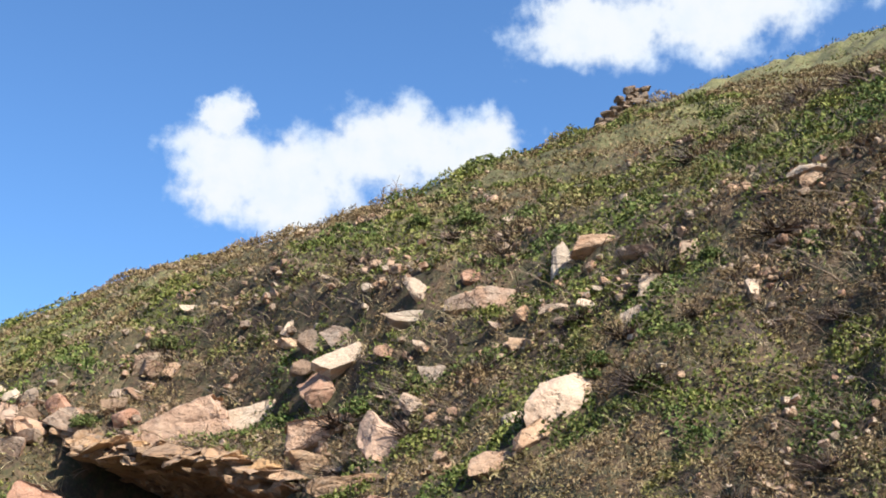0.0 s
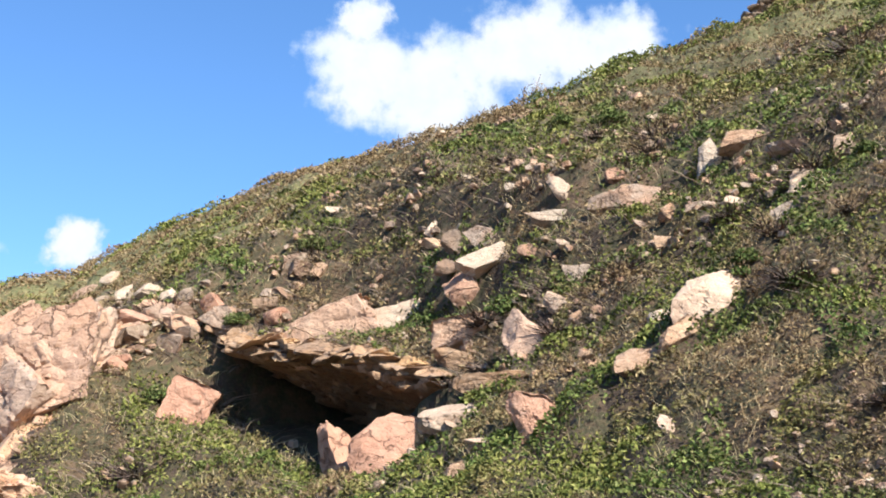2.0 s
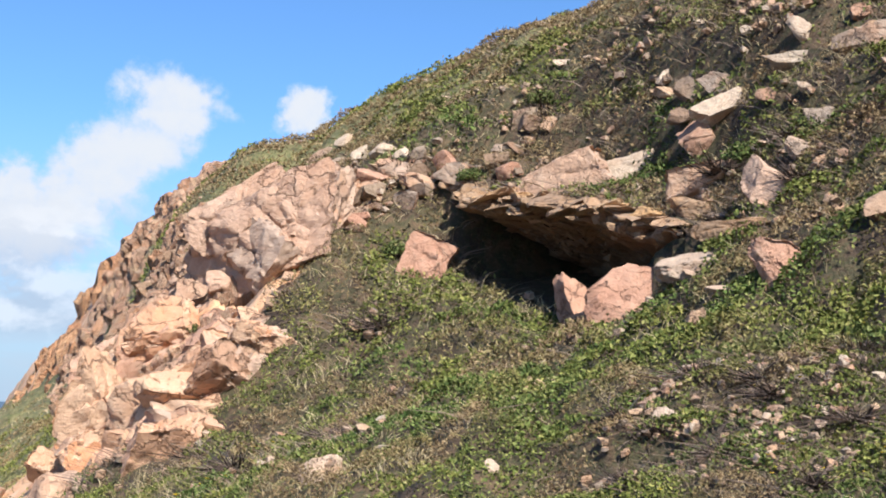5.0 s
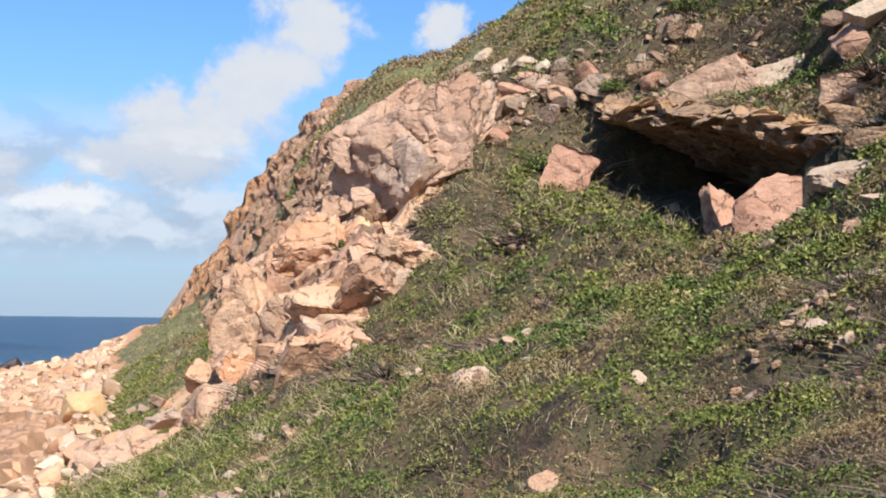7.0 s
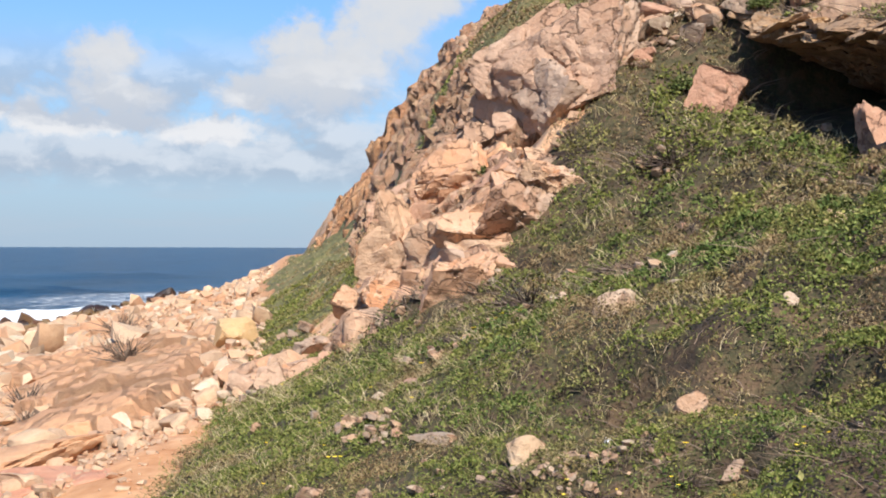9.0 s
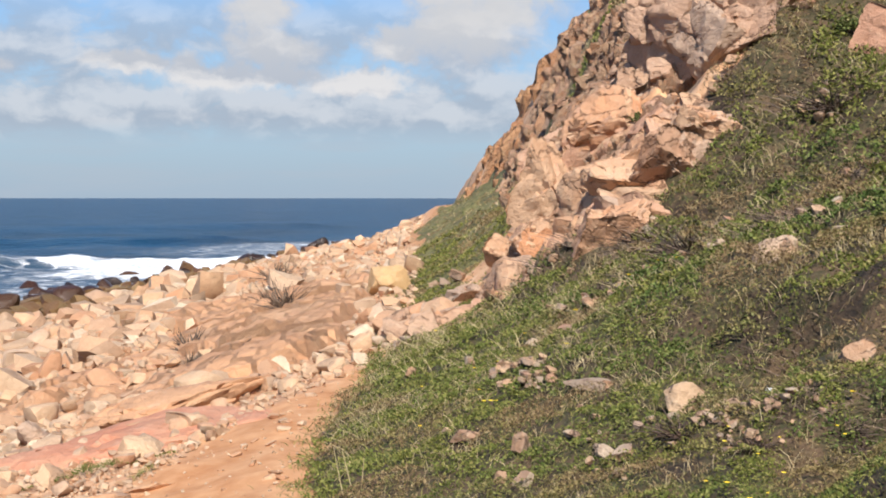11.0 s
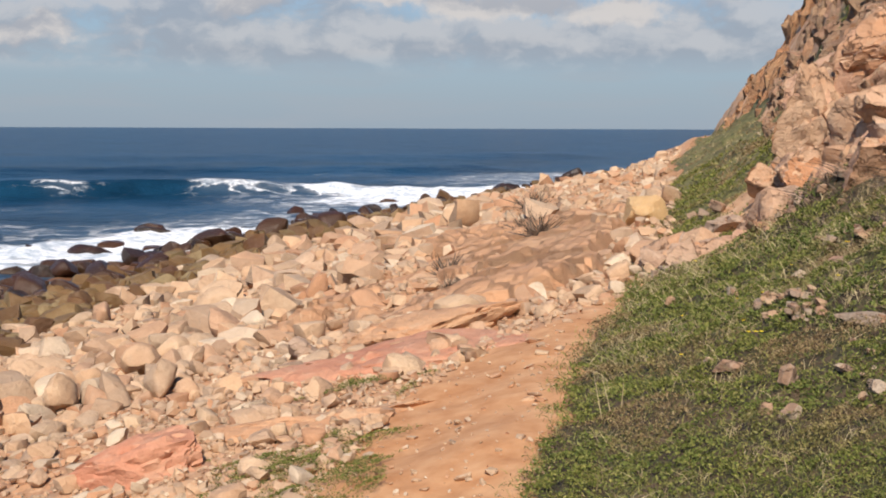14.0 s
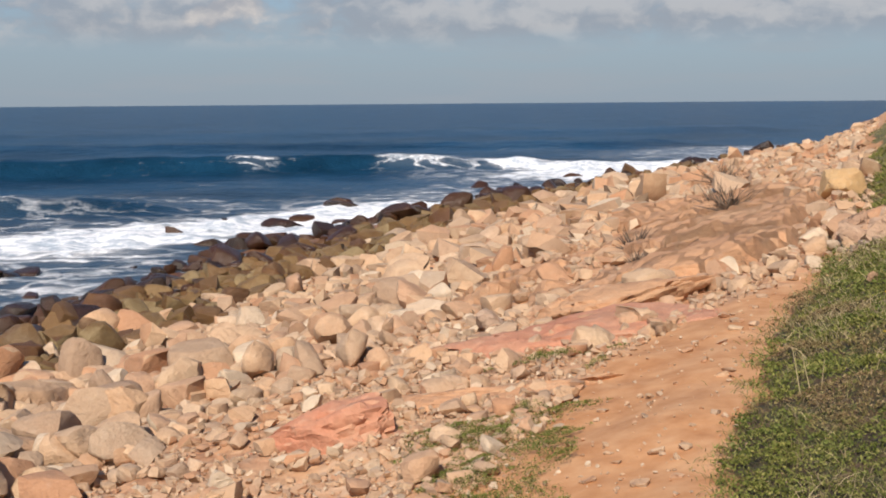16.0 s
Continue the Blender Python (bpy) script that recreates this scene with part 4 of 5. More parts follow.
# at the hollow
bedded_stones(
    ("reddish block at the hollow\'s side", (-4.14, 12.58), (0.59, 0.47, 0.57), 20, 8, 21, REDDISH),
    ("pointed pillar stone under the ledge", (-2.12, 11.0), (0.50, 0.44, 0.86), 25, -4, 22, REDDISH),
    ("pinkish leaning slab beside the hollow", (-1.56, 10.62), (0.90, 0.55, 0.68), 8, -34, 23, REDDISH),
    ("low brown slab beside the hollow", (-1.01, 9.14), (0.48, 0.29, 0.21), 10, -18, 24, STONE),
    ("split reddish rock in the grass", (-0.34, 8.23), (0.35, 0.30, 0.40), 30, -28, 25, REDDISH),
    ("small pale stone on the turf", (-0.88, 8.30), (0.13, 0.10, 0.11), 0, 5, 62, STONE),
)
# on and beside the ledge
bedded_stones(
    ("long pink slab lying on the ledge", (-2.5, 12.45), (1.2, 0.62, 0.62), -28, -4, 135, PALE),
    ("pale slab end on the ledge", (-1.87, 12.64), (0.48, 0.31, 0.26), -10, -5, 27, CREAMY),
    ("small pale stone on the ledge", (-1.78, 11.98), (0.15, 0.11, 0.11), 0, 0, 130, CREAMY),
    ("flat brown slab on the ledge", (-1.12, 11.15), (0.69, 0.46, 0.40), -15, -12, 28, PALE),
    ("tilted pinkish boulder on the ledge", (-0.45, 9.80), (0.41, 0.36, 0.49), 5, -30, 29, PALE),
    ("broken layered rock in the grass", (0.06, 9.00), (0.48, 0.35, 0.37), 10, -30, 30, STONE),
    ("reddish stone above the layered rock", (-0.20, 10.20), (0.22, 0.18, 0.21), 0, 10, 131, STONE),
    ("flat grey stone below the layered rock", (0.36, 8.02), (0.32, 0.20, 0.16), 0, -18, 132, STONE),
    ("orange bedded slab end of the ledge", (-0.67, 9.35), (0.49, 0.28, 0.16), 0, -6, 61, LEDGE),
    ("orange bedded slab end of the ledge", (-1.11, 10.83), (0.46, 0.28, 0.19), 0, 4, 133, LEDGE),
)
bedded_stones(
    ("wedge stone in a pile", (-1.15, 11.90), (0.47, 0.35, 0.38), 0, -20, 31, STONE),
    ("pale leaning stone in a pile", (-0.95, 11.81), (0.62, 0.39, 0.31), -5, -22, 32, CREAMY),
    ("grey stone on top of a pile", (-0.97, 12.22), (0.39, 0.30, 0.36), 15, -25, 33, STONE),
    ("dark flat stone under a pile", (-1.33, 12.25), (0.27, 0.19, 0.19), 15, -5, 134, DARKROCK),
)
# over the slope
bedded_stones(
    ("large pale tilted slab in the grass", (0.79, 8.15), (0.44, 0.32, 0.34), 10, -32, 35, CREAMY),
    ("brown slab below a larger one", (0.62, 8.01), (0.36, 0.22, 0.16), 10, -30, 36, STONE),
    ("dark-sided square rock in the grass", (0.46, 11.19), (0.50, 0.37, 0.39), 20, 6, 37, STONE),
    ("long flat stone in the grass", (-0.25, 11.56), (0.63, 0.36, 0.21), -5, 4, 38, STONE),
    ("upright brown stone on the slope", (1.20, 11.02), (0.24, 0.22, 0.33), 0, 16, 39, STONE),
    ("flat grey stone on the slope", (1.81, 10.22), (0.34, 0.21, 0.14), 0, 5, 40, STONE),
    ("tan flat stone under dry turf", (1.52, 10.80), (0.56, 0.31, 0.16), 0, -6, 63, STONE),
    ("rounded cream boulder on the slope", (1.82, 9.60), (0.33, 0.22, 0.20), 0, 5, 41, CREAMY),
    ("grey pointed stone on the slope", (2.09, 9.56), (0.27, 0.21, 0.26), 30, 12, 42, STONE),
    ("small white stone on the slope", (1.27, 10.04), (0.22, 0.14, 0.13), 0, 0, 43, CREAMY),
)
bedded_stones(
    ("white stone on the slope", (1.50, 9.12), (0.22, 0.16, 0.17), 0, -20, 44, CREAMY),
    ("white upright stone on the slope", (2.28, 8.46), (0.09, 0.09, 0.15), 0, 20, 64, CREAMY),
    ("flat grey stone in a heap", (3.11, 9.24), (0.38, 0.22, 0.14), 0, 4, 65, STONE),
    ("pale stone in a heap", (3.05, 9.22), (0.21, 0.14, 0.13), 20, 4, 66, STONE),
    ("dark stone beside a heap", (3.01, 9.45), (0.15, 0.12, 0.16), 20, 30, 67, DARKROCK),
    ("pinkish stone beside a heap", (2.66, 9.68), (0.15, 0.10, 0.09), 0, 0, 68, STONE),
    ("brown stone beside a heap", (2.57, 9.82), (0.13, 0.10, 0.11), 0, 0, 69, STONE),
    ("flat tan stone beside a heap", (2.76, 9.44), (0.18, 0.11, 0.07), 0, -8, 70, STONE),
    ("small pale stone by a flat one", (-0.17, 11.62), (0.22, 0.18, 0.22), 0, 10, 45, STONE),
    ("brown stone in the grass", (0.75, 10.43), (0.15, 0.12, 0.15), 0, 0, 46, STONE),
)
bedded_stones(
    ("brown stone in the grass", (0.54, 10.60), (0.14, 0.11, 0.12), 20, 0, 47, STONE),
    ("brown stone in the grass", (0.32, 11.45), (0.19, 0.14, 0.16), 20, 0, 71, STONE),
    ("small tan stone in the grass", (0.89, 9.68), (0.13, 0.09, 0.08), 0, 0, 72, STONE),
    ("pale stone in the grass", (1.04, 10.19), (0.22, 0.14, 0.11), 0, -10, 73, STONE),
    ("cream stone in bare soil", (0.56, 9.07), (0.23, 0.16, 0.17), 0, -20, 48, CREAMY),
    ("earthy brown rock in bare soil", (-0.03, 10.69), (0.27, 0.23, 0.31), 0, 10, 74, STONE),
    ("small pale stone by a pile", (-1.62, 13.11), (0.19, 0.14, 0.15), 0, 0, 75, CREAMY),
    ("pink stone by a pile", (-1.57, 12.82), (0.21, 0.15, 0.16), 0, 8, 34, STONE),
    ("dark stone by a pile", (-1.33, 12.48), (0.18, 0.18, 0.29), 0, 20, 76, DARKROCK),
    ("pale stone in the grass", (-0.47, 11.27), (0.16, 0.12, 0.13), 0, 0, 77, STONE),
)
bedded_stones(
    ("white stone in the grass", (-0.69, 12.23), (0.12, 0.10, 0.13), 0, 10, 78, CREAMY),
    ("white stone in the grass", (-1.26, 13.21), (0.16, 0.10, 0.09), 0, 0, 79, CREAMY),
    ("pale flat stone in the grass", (-3.11, 14.99), (0.22, 0.14, 0.11), 0, 0, 80, CREAMY),
    ("pale stone in the grass", (-3.28, 15.32), (0.18, 0.12, 0.12), 0, 0, 95, STONE),
    ("pale stone in the grass", (-5.88, 18.85), (0.23, 0.16, 0.14), 0, 0, 96, CREAMY),
    ("white stone on the upper slope", (0.91, 14.33), (0.11, 0.09, 0.10), 0, 0, 97, CREAMY),
    ("white stone on the upper slope", (1.98, 11.98), (0.11, 0.08, 0.09), 0, 0, 98, CREAMY),
    ("pale stone on the upper slope", (2.15, 10.64), (0.11, 0.08, 0.08), 0, 0, 99, STONE),
    ("small upright cream stone in the grass", (0.45, 7.09), (0.09, 0.08, 0.13), 0, 10, 50, CREAMY),
    ("cream stone lying in the grass", (-0.86, 6.35), (0.13, 0.11, 0.14), 0, -20, 101, CREAMY),
)
bedded_stones(
    ("pale stone lying in the grass", (-0.87, 8.08), (0.13, 0.11, 0.13), 0, 0, 102, STONE),
    ("pale flat stone in the grass", (-0.70, 8.34), (0.16, 0.10, 0.09), 0, -15, 103, CREAMY),
    ("long pale flat stone in the grass", (-2.95, 6.94), (0.23, 0.17, 0.17), 0, -35, 104, STONE),
    ("pale flat stone in the grass", (-2.59, 8.21), (0.13, 0.08, 0.06), 0, -10, 105, CREAMY),
    ("pale flat stone in the grass", (-0.95, 6.66), (0.19, 0.11, 0.07), 0, -15, 106, STONE),
    ("pale stone in the grass", (-2.55, 9.89), (0.11, 0.07, 0.07), 0, 0, 107, CREAMY),
    ("pinkish flat stone in the grass", (-2.30, 10.62), (0.23, 0.15, 0.12), 0, -20, 108, STONE),
    ("grey broad stone in the grass", (-1.99, 5.40), (0.16, 0.12, 0.13), 0, -10, 49, STONE),
    ("long grey stone in the grass", (-2.94, 6.95), (0.27, 0.18, 0.17), 0, -38, 109, STONE),
    ("tan stone lying in the grass", (-2.69, 5.18), (0.16, 0.12, 0.13), 10, -20, 51, STONE),
)
bedded_stones(
    ("flat tan stone lying in the grass", (-3.37, 5.49), (0.21, 0.12, 0.08), 10, -10, 110, STONE),
    ("brown stone lying in the grass", (-1.63, 4.90), (0.08, 0.07, 0.09), 0, -30, 111, STONE),
    ("cream stone in the grass", (-1.72, 6.20), (0.09, 0.06, 0.06), 0, 0, 112, CREAMY),
    ("pale stone in the grass", (-1.97, 8.22), (0.16, 0.12, 0.15), 0, -10, 113, STONE),
    ("pale flat stone in the grass", (-2.58, 8.19), (0.14, 0.09, 0.07), 0, -15, 114, CREAMY),
    ("white stone in the grass", (-1.23, 5.69), (0.07, 0.05, 0.05), 0, 0, 115, CREAMY),
    ("small cream stone in the grass", (-2.66, 7.23), (0.11, 0.07, 0.05), 0, -8, 116, CREAMY),
    ("tan stone low on the turf", (-3.30, 4.71), (0.10, 0.09, 0.12), 0, -25, 117, STONE),
    ("flat tan stone low on the turf", (-3.83, 5.02), (0.19, 0.11, 0.06), 0, -8, 118, STONE),
    ("grey stone low on the turf", (-3.09, 4.41), (0.09, 0.06, 0.07), 0, -20, 119, STONE),
)
bedded_stones(
    ("grey stone low on the turf", (-3.22, 4.42), (0.07, 0.05, 0.06), 0, 0, 120, STONE),
    ("tan broken stone on the turf", (-2.68, 5.19), (0.18, 0.12, 0.12), 0, -25, 121, STONE),
    ("tan stone on the turf", (-2.81, 4.66), (0.08, 0.05, 0.06), 0, 0, 122, STONE),
    ("pale stone on the turf", (-4.68, 6.96), (0.13, 0.08, 0.06), 0, 0, 123, CREAMY),
)
# along the brow
bedded_stones(
    ("cream stone on the brow", (-5.83, 14.98), (0.26, 0.21, 0.25), 0, -20, 52, CREAMY),
    ("upright cream stone on the brow", (-8.71, 21.62), (0.31, 0.27, 0.36), 0, 12, 53, CREAMY),
    ("long cream stone on the brow", (-5.28, 14.42), (0.32, 0.21, 0.17), -10, -6, 55, CREAMY),
    ("cream stone on the brow", (-4.97, 14.10), (0.26, 0.19, 0.22), 10, -20, 124, CREAMY),
    ("pink stone on the brow", (-9.37, 21.94), (0.41, 0.28, 0.27), 0, -8, 54, PALE),
    ("orange stone on the brow", (-5.19, 13.46), (0.45, 0.29, 0.25), 0, 8, 56, CRAG),
    ("pink stone on the brow", (-4.78, 13.63), (0.28, 0.21, 0.25), 10, 15, 57, PALE),
    ("pale flat stone on the brow", (-7.74, 18.87), (0.39, 0.24, 0.17), 0, 0, 125, CREAMY),
    ("flat stone on the brow", (-5.13, 13.83), (0.32, 0.20, 0.14), 0, -6, 126, CRAG),
    ("brown wedge rock near the ledge", (-4.01, 13.24), (0.50, 0.34, 0.33), -10, 20, 58, STONE),
)
bedded_stones(
    ("broken stone near the ledge", (-4.55, 13.36), (0.38, 0.28, 0.30), 0, 10, 127, PALE),
    ("dark red stone in the grass", (-3.29, 13.81), (0.25, 0.21, 0.28), 0, 10, 59, DARKROCK),
    ("grey stone in the grass", (-3.05, 13.71), (0.18, 0.15, 0.20), 0, 0, 60, STONE),
)


def templates(name, count, mat, seed, level=2, **shape):
    return [stone_mesh(name, seed + k, mat, (1, 1, 1), level, **shape) for k in range(count)]


def strew(rng, n, az, r):
    """Places spread evenly over the view: n of them between two bearings and two distances."""
    a = np.radians(rng.uniform(*az, n))
    d = r[0] * (r[1] / r[0]) ** rng.uniform(0, 1, n)
    return -np.sin(a) * d, np.cos(a) * d, d


def scatter_stones(name, label, category, group, meshes, x, y, sizes, rng, sink=0.2, flat=0.65):
    z = cover(x, y)
    for k in range(len(x)):
        STONES_AT.append((x[k], y[k], 0.6 * sizes[k]))
        ob = new(name, meshes[k % len(meshes)])
        w = sizes[k]
        ob.matrix_world = pose(x[k], y[k], z[k] + w * (0.5 * flat - sink), rng.normal(0, 14), rng.normal(0, 14), rng.uniform(0, 360)) @ Matrix.Diagonal((w, w * rng.uniform(0.6, 1.0), w * flat * rng.uniform(0.7, 1.2), 1))
        tagged(ob, label, category, group)


def joined_stones(name, label, mat, x, y, sizes, rng, level=1, sink=0.15, kinds=8, seed=900, flat=0.72):
    """Small stones past counting, as one object."""
    shapes = [stone_shape(seed + k, level, cuts=10, rough=0.09 if level > 1 else 0.04, round_off=0.15) for k in range(kinds)]
    z = cover(x, y)
    verts, faces, base = [], [], 0
    for k in range(len(x)):
        p, f = shapes[k % kinds]
        w = sizes[k]
        t = np.array(pose(0, 0, 0, rng.normal(0, 18), rng.normal(0, 18), rng.uniform(0, 360)).to_3x3())
        q = (p * (0.5 * w * np.array((1, rng.uniform(0.6, 1.0), flat * rng.uniform(0.7, 1.2))))) @ t.T + (x[k], y[k], z[k] + w * (0.5 * flat - sink))
        verts.append(q)
        faces.append(f + base)
        base += len(p)
    me = mesh_of(name, np.concatenate(verts), np.concatenate(faces), mat, True, 42)
    return tagged(new(name, me), label, "stones", kind="stuff")


def scrub_patch(x, y):
    """Above 0 where the slope's cover is brown scrub, soil and stones rather than green leaves."""
    return 0.55 * fractal(x * 0.5, y * 0.5, 0, 62, 3) + 0.6 * grain(x * 1.4, y * 1.4, 0, 66) + 0.25 * grain(x * 3.3, y * 3.3, 0, 63)


rng = np.random.default_rng(7)
x, y, d = strew(rng, 2200, (-24, 40), (4.6, 19))
grass, rock, h, s = zones(x, y)
patch = scrub_patch(x, y)
ok = (grass > 0.7) & (patch > 0.1)
x, y, d = x[ok][:150], y[ok][:150], d[ok][:150]
scatter_stones("stone", "pale broken stone lying in the grass", "stone", "stones in the grass", templates("stone", 10, STONE, 700), x, y, np.minimum(d * np.exp(rng.normal(-4.95, 0.4, len(x))), 0.24), rng, 0.02)
gap = np.random.default_rng(88)
for k in range(34):
    x0, y0 = gap.uniform(-5.3, -3.3), gap.uniform(12.5, 14.1)
    u0, v0 = cave_uv(x0, y0)
    size = gap.uniform(0.1, 0.3)
    if u0 > -0.5 and -1.2 < v0 < 0.15:
        continue
    lone_stone("stone", 1200 + k, (STONE, REDDISH, DARKROCK)[k % 3], (x0, y0, height_at(x0, y0) + 0.2 * size), (size * 1.3, size, size * 0.8), (-15, gap.normal(8, 14), gap.uniform(0, 360)), "reddish broken stone between the outcrop and the ledge", "stone", "stones beside the ledge", level=3, rough=0.08, askew=0.35)
x, y, d = strew(rng, 17000, (-25, 40), (5.0, 40))
grass, rock, h, s = zones(x, y)
ok = (grass > 0.6) & (scrub_patch(x, y) + 0.4 * grain(x * 5, y * 5, 0, 73) > 0.42 - 0.27 * smooth(h, 2.0, 5.0))
joined_stones("stone_chips", "small pale stone chips strewn through the grass", STONE, x[ok], y[ok], np.minimum(d[ok], 13) * rng.uniform(0.003, 0.0105, ok.sum()) * (1 - 0.4 * smooth(d[ok], 13, 18)), rng, 1, -0.3)


# ---- the shore ----
SHORE_STONES = (
    ("tan boulder at the edge of the path", (-7.02, 6.0, -2.02), (0.36, 0.3, 0.26), 10, 5, 81, BOULDER),
    ("large cream boulder on the shore", (-12.52, 6.3, -2.75), (0.72, 0.6, 0.46), 60, 4, 82, BOULDER),
    ("flat cream boulder on the shore", (-12.02, 7.25, -2.62), (0.66, 0.5, 0.34), 50, 6, 83, BOULDER),
    ("round pink boulder with a rust stain", (-10.69, 3.8, -3.2), (0.58, 0.5, 0.48), 70, 0, 84, BOULDER),
    ("grey angular boulder on the shore", (-9.87, 3.0, -3.15), (0.62, 0.55, 0.5), 80, 15, 85, BOULDER),
    ("cream cube-shaped boulder on the shore", (-10.95, 4.7, -2.98), (0.52, 0.5, 0.44), 60, 10, 86, BOULDER),
    ("big grey rounded boulder on the shore", (-12.27, 4.1, -3.05), (0.8, 0.7, 0.6), 75, 6, 87, BOULDER),
    ("flat tan boulder on the shore", (-11.61, 2.75, -3.1), (0.78, 0.6, 0.5), 80, 8, 88, BOULDER),
    ("dark red undercut boulder on the shore", (-10.16, 2.25, -2.9), (0.5, 0.5, 0.58), 80, 5, 89, BOULDER),
    ("olive grey boulder on the shore", (-11.92, 9.1, -2.62), (0.46, 0.4, 0.34), 45, 14, 90, BOULDER),
    ("flat pinkish slab on the shore", (-9.11, 6.15, -2.44), (0.42, 0.35, 0.24), 50, 30, 91, PALE),
    ("dark flat slab on the shore", (-16.1, 12.1, -2.2), (0.5, 0.5, 0.2), 40, 0, 92, STONE),
    ("long flat slab on the shore", (-18.48, 12.1, -2.7), (0.85, 0.6, 0.34), 55, 4, 93, BOULDER),
    ("bright yellow block at the foot of the slope", (-12.79, 15.21, 0), (0.86, 0.6, 0.62), 30, 12, 94, YELLOW),
)
for label, at, size, turn, tilt, seed, mat in SHORE_STONES:
    size = tuple(0.82 * k for k in size)
    lone_stone("boulder", seed, mat, (at[0], at[1], height_at(at[0], at[1]) + (0.42 if mat is YELLOW else 0.24) * size[2]), size, (0, tilt, turn), label, "boulder", level=4, rough=0.07, cuts=22, round_off=0.16, askew=0.45)

rng = np.random.default_rng(17)


def shore_places(n, az, r, q_range):
    x, y, d = strew(rng, n, az, r)
    s, c = to_sc(x, y)
    foot = soft_knots(s, FOOT, 1.0)
    q = (foot - c) * 13.2 / np.maximum(4, foot - soft_knots(s, WATER, 2.0))
    ok = (q > q_range[0]) & (q < q_range[1])
    return x[ok], y[ok], d[ok], q[ok]


# low bedrock that comes through beside the path
for label, at, size, turn, seed, mat in (("salmon red bedrock slab beside the path", (-7.35, 5.7), (1.5, 1.25, 0.46), 52, 301, REDBED), ("pale orange bedrock slab beside the path", (-6.35, 4.1), (1.7, 0.75, 0.36), 42, 302, SHELF),
                                        ("low salmon bedrock rib near the path", (-6.75, 3.2), (1.1, 0.5, 0.36), 30, 303, REDBED), ("low orange bedrock slab on the shore", (-8.3, 6.75), (1.5, 0.9, 0.4), 60, 304, SHELF)):
    slab = lone_stone("bedrock_slab", seed, mat, (*at, 0), size, (0, 0, 0), label, "rock", level=5, rough=0.15, cuts=16, round_off=0.2, askew=0.4)
    lie = Vector((height_at(at[0] - 0.4, at[1]) - height_at(at[0] + 0.4, at[1]), height_at(at[0], at[1] - 0.4) - height_at(at[0], at[1] + 0.4), 0.8)).normalized()
    slab.matrix_world = Matrix.Translation((*at, height_at(*at) - 0.09)) @ Vector((0, 0, 1)).rotation_difference(lie).to_matrix().to_4x4() @ pose(0, 0, 0, 0, 0, turn)

x, y, d, q = shore_places(6000, (36, 82), (7.5, 40), (4.0, 10.0))
sb, cb = to_sc(x, y)
keep = (rng.uniform(size=len(x)) < 0.3 + 0.7 * smooth(q, 4.5, 6.5)) & (shelf_edge(x, y, cb - soft_knots(sb, FOOT, 1.0), sb) < 0.45)
x, y, d, q = x[keep][:300], y[keep][:300], d[keep][:300], q[keep][:300]
scatter_stones("boulder", "cream and pink beach boulder among others", "boulder", "boulders on the shore", templates("boulder", 24, BOULDER, 740, 3, round_off=0.16, rough=0.09, askew=0.45, cuts=20), x, y, np.clip(np.exp(rng.normal(-1.3, 0.36, len(x))), 0.15, 0.5), rng, 0.1, 0.92)
x, y, d, q = shore_places(4000, (36, 84), (12, 60), (8.7, 11.8))
x, y, d, q = x[:200], y[:200], d[:200], q[:200]
scatter_stones("algae_boulder", "ochre algae-stained boulder above the waterline", "boulder", "algae-stained boulders", templates("algae_boulder", 12, OCHRE, 840, 3, round_off=0.26, rough=0.10, askew=0.4, cuts=20), x, y, np.clip(np.exp(rng.normal(-1.15, 0.35, len(x))), 0.18, 0.6), rng, 0.12, 0.75)
x, y, d, q = shore_places(4000, (36, 84), (14, 90), (11.0, 13.3))
x, y, d, q = x[:280], y[:280], d[:280], q[:280]
scatter_stones("wet_boulder", "dark brown wet boulder at the waterline", "boulder", "wet boulders at the waterline", templates("wet_boulder", 12, WETROCK, 780, 3, round_off=0.22, rough=0.12, askew=0.4, cuts=20), x, y, np.exp(rng.normal(-1.15, 0.4, len(x))) * np.clip(d / 26, 0.9, 1.25), rng, 0.12, 0.7)
x, y, d, q = shore_places(45000, (34, 84), (5.0, 110), (-0.4, 11.5))
sl, cl = to_sc(x, y)
hl = cl - soft_knots(sl, FOOT, 1.0)
want = np.where(hl > knots(sl, PATH_EDGE) + 0.05, 0.0, np.where(q < 4.2, 0.8 + 0.5 * grain(x * 0.7, y * 0.7, 0, 61), 1.0))
keep = rng.uniform(size=len(x)) < want
keep &= rng.uniform(size=len(x)) > 0.95 * (shelf_edge(x, y, hl, sl) > 0.4)
x, y, d, q = x[keep], y[keep], d[keep], q[keep]
size = np.exp(rng.normal(0, 0.5, len(x))) * np.where(q < 4.2, 0.052, 0.076) * np.clip(d / 10, 0.7, 2.6)
low = q < 8.9
joined_stones("waterline_rubble", "ochre stained rubble above the waterline", OCHRE, x[~low], y[~low], np.clip(size[~low], 0.02, 0.9), rng, 1, 0.1, 10, 950)
x, y, size = x[low], y[low], size[low]
near = (np.hypot(x, y) < 14) & (size > 0.10)
joined_stones("near_rubble", "pink and cream broken stones beside the path", BOULDER, x[near], y[near], np.clip(size[near], 0.02, 0.6), rng, 2, 0.02, 12, 990)
x, y, size = x[~near], y[~near], size[~near]
joined_stones("shore_rubble", "pink and cream rubble covering the shore", BOULDER, x, y, np.clip(size, 0.02, 0.9), rng, 1, 0.02, 10, 930)
x, y, d, q = shore_places(1200, (50, 84), (19, 60), (13.5, 17.5))
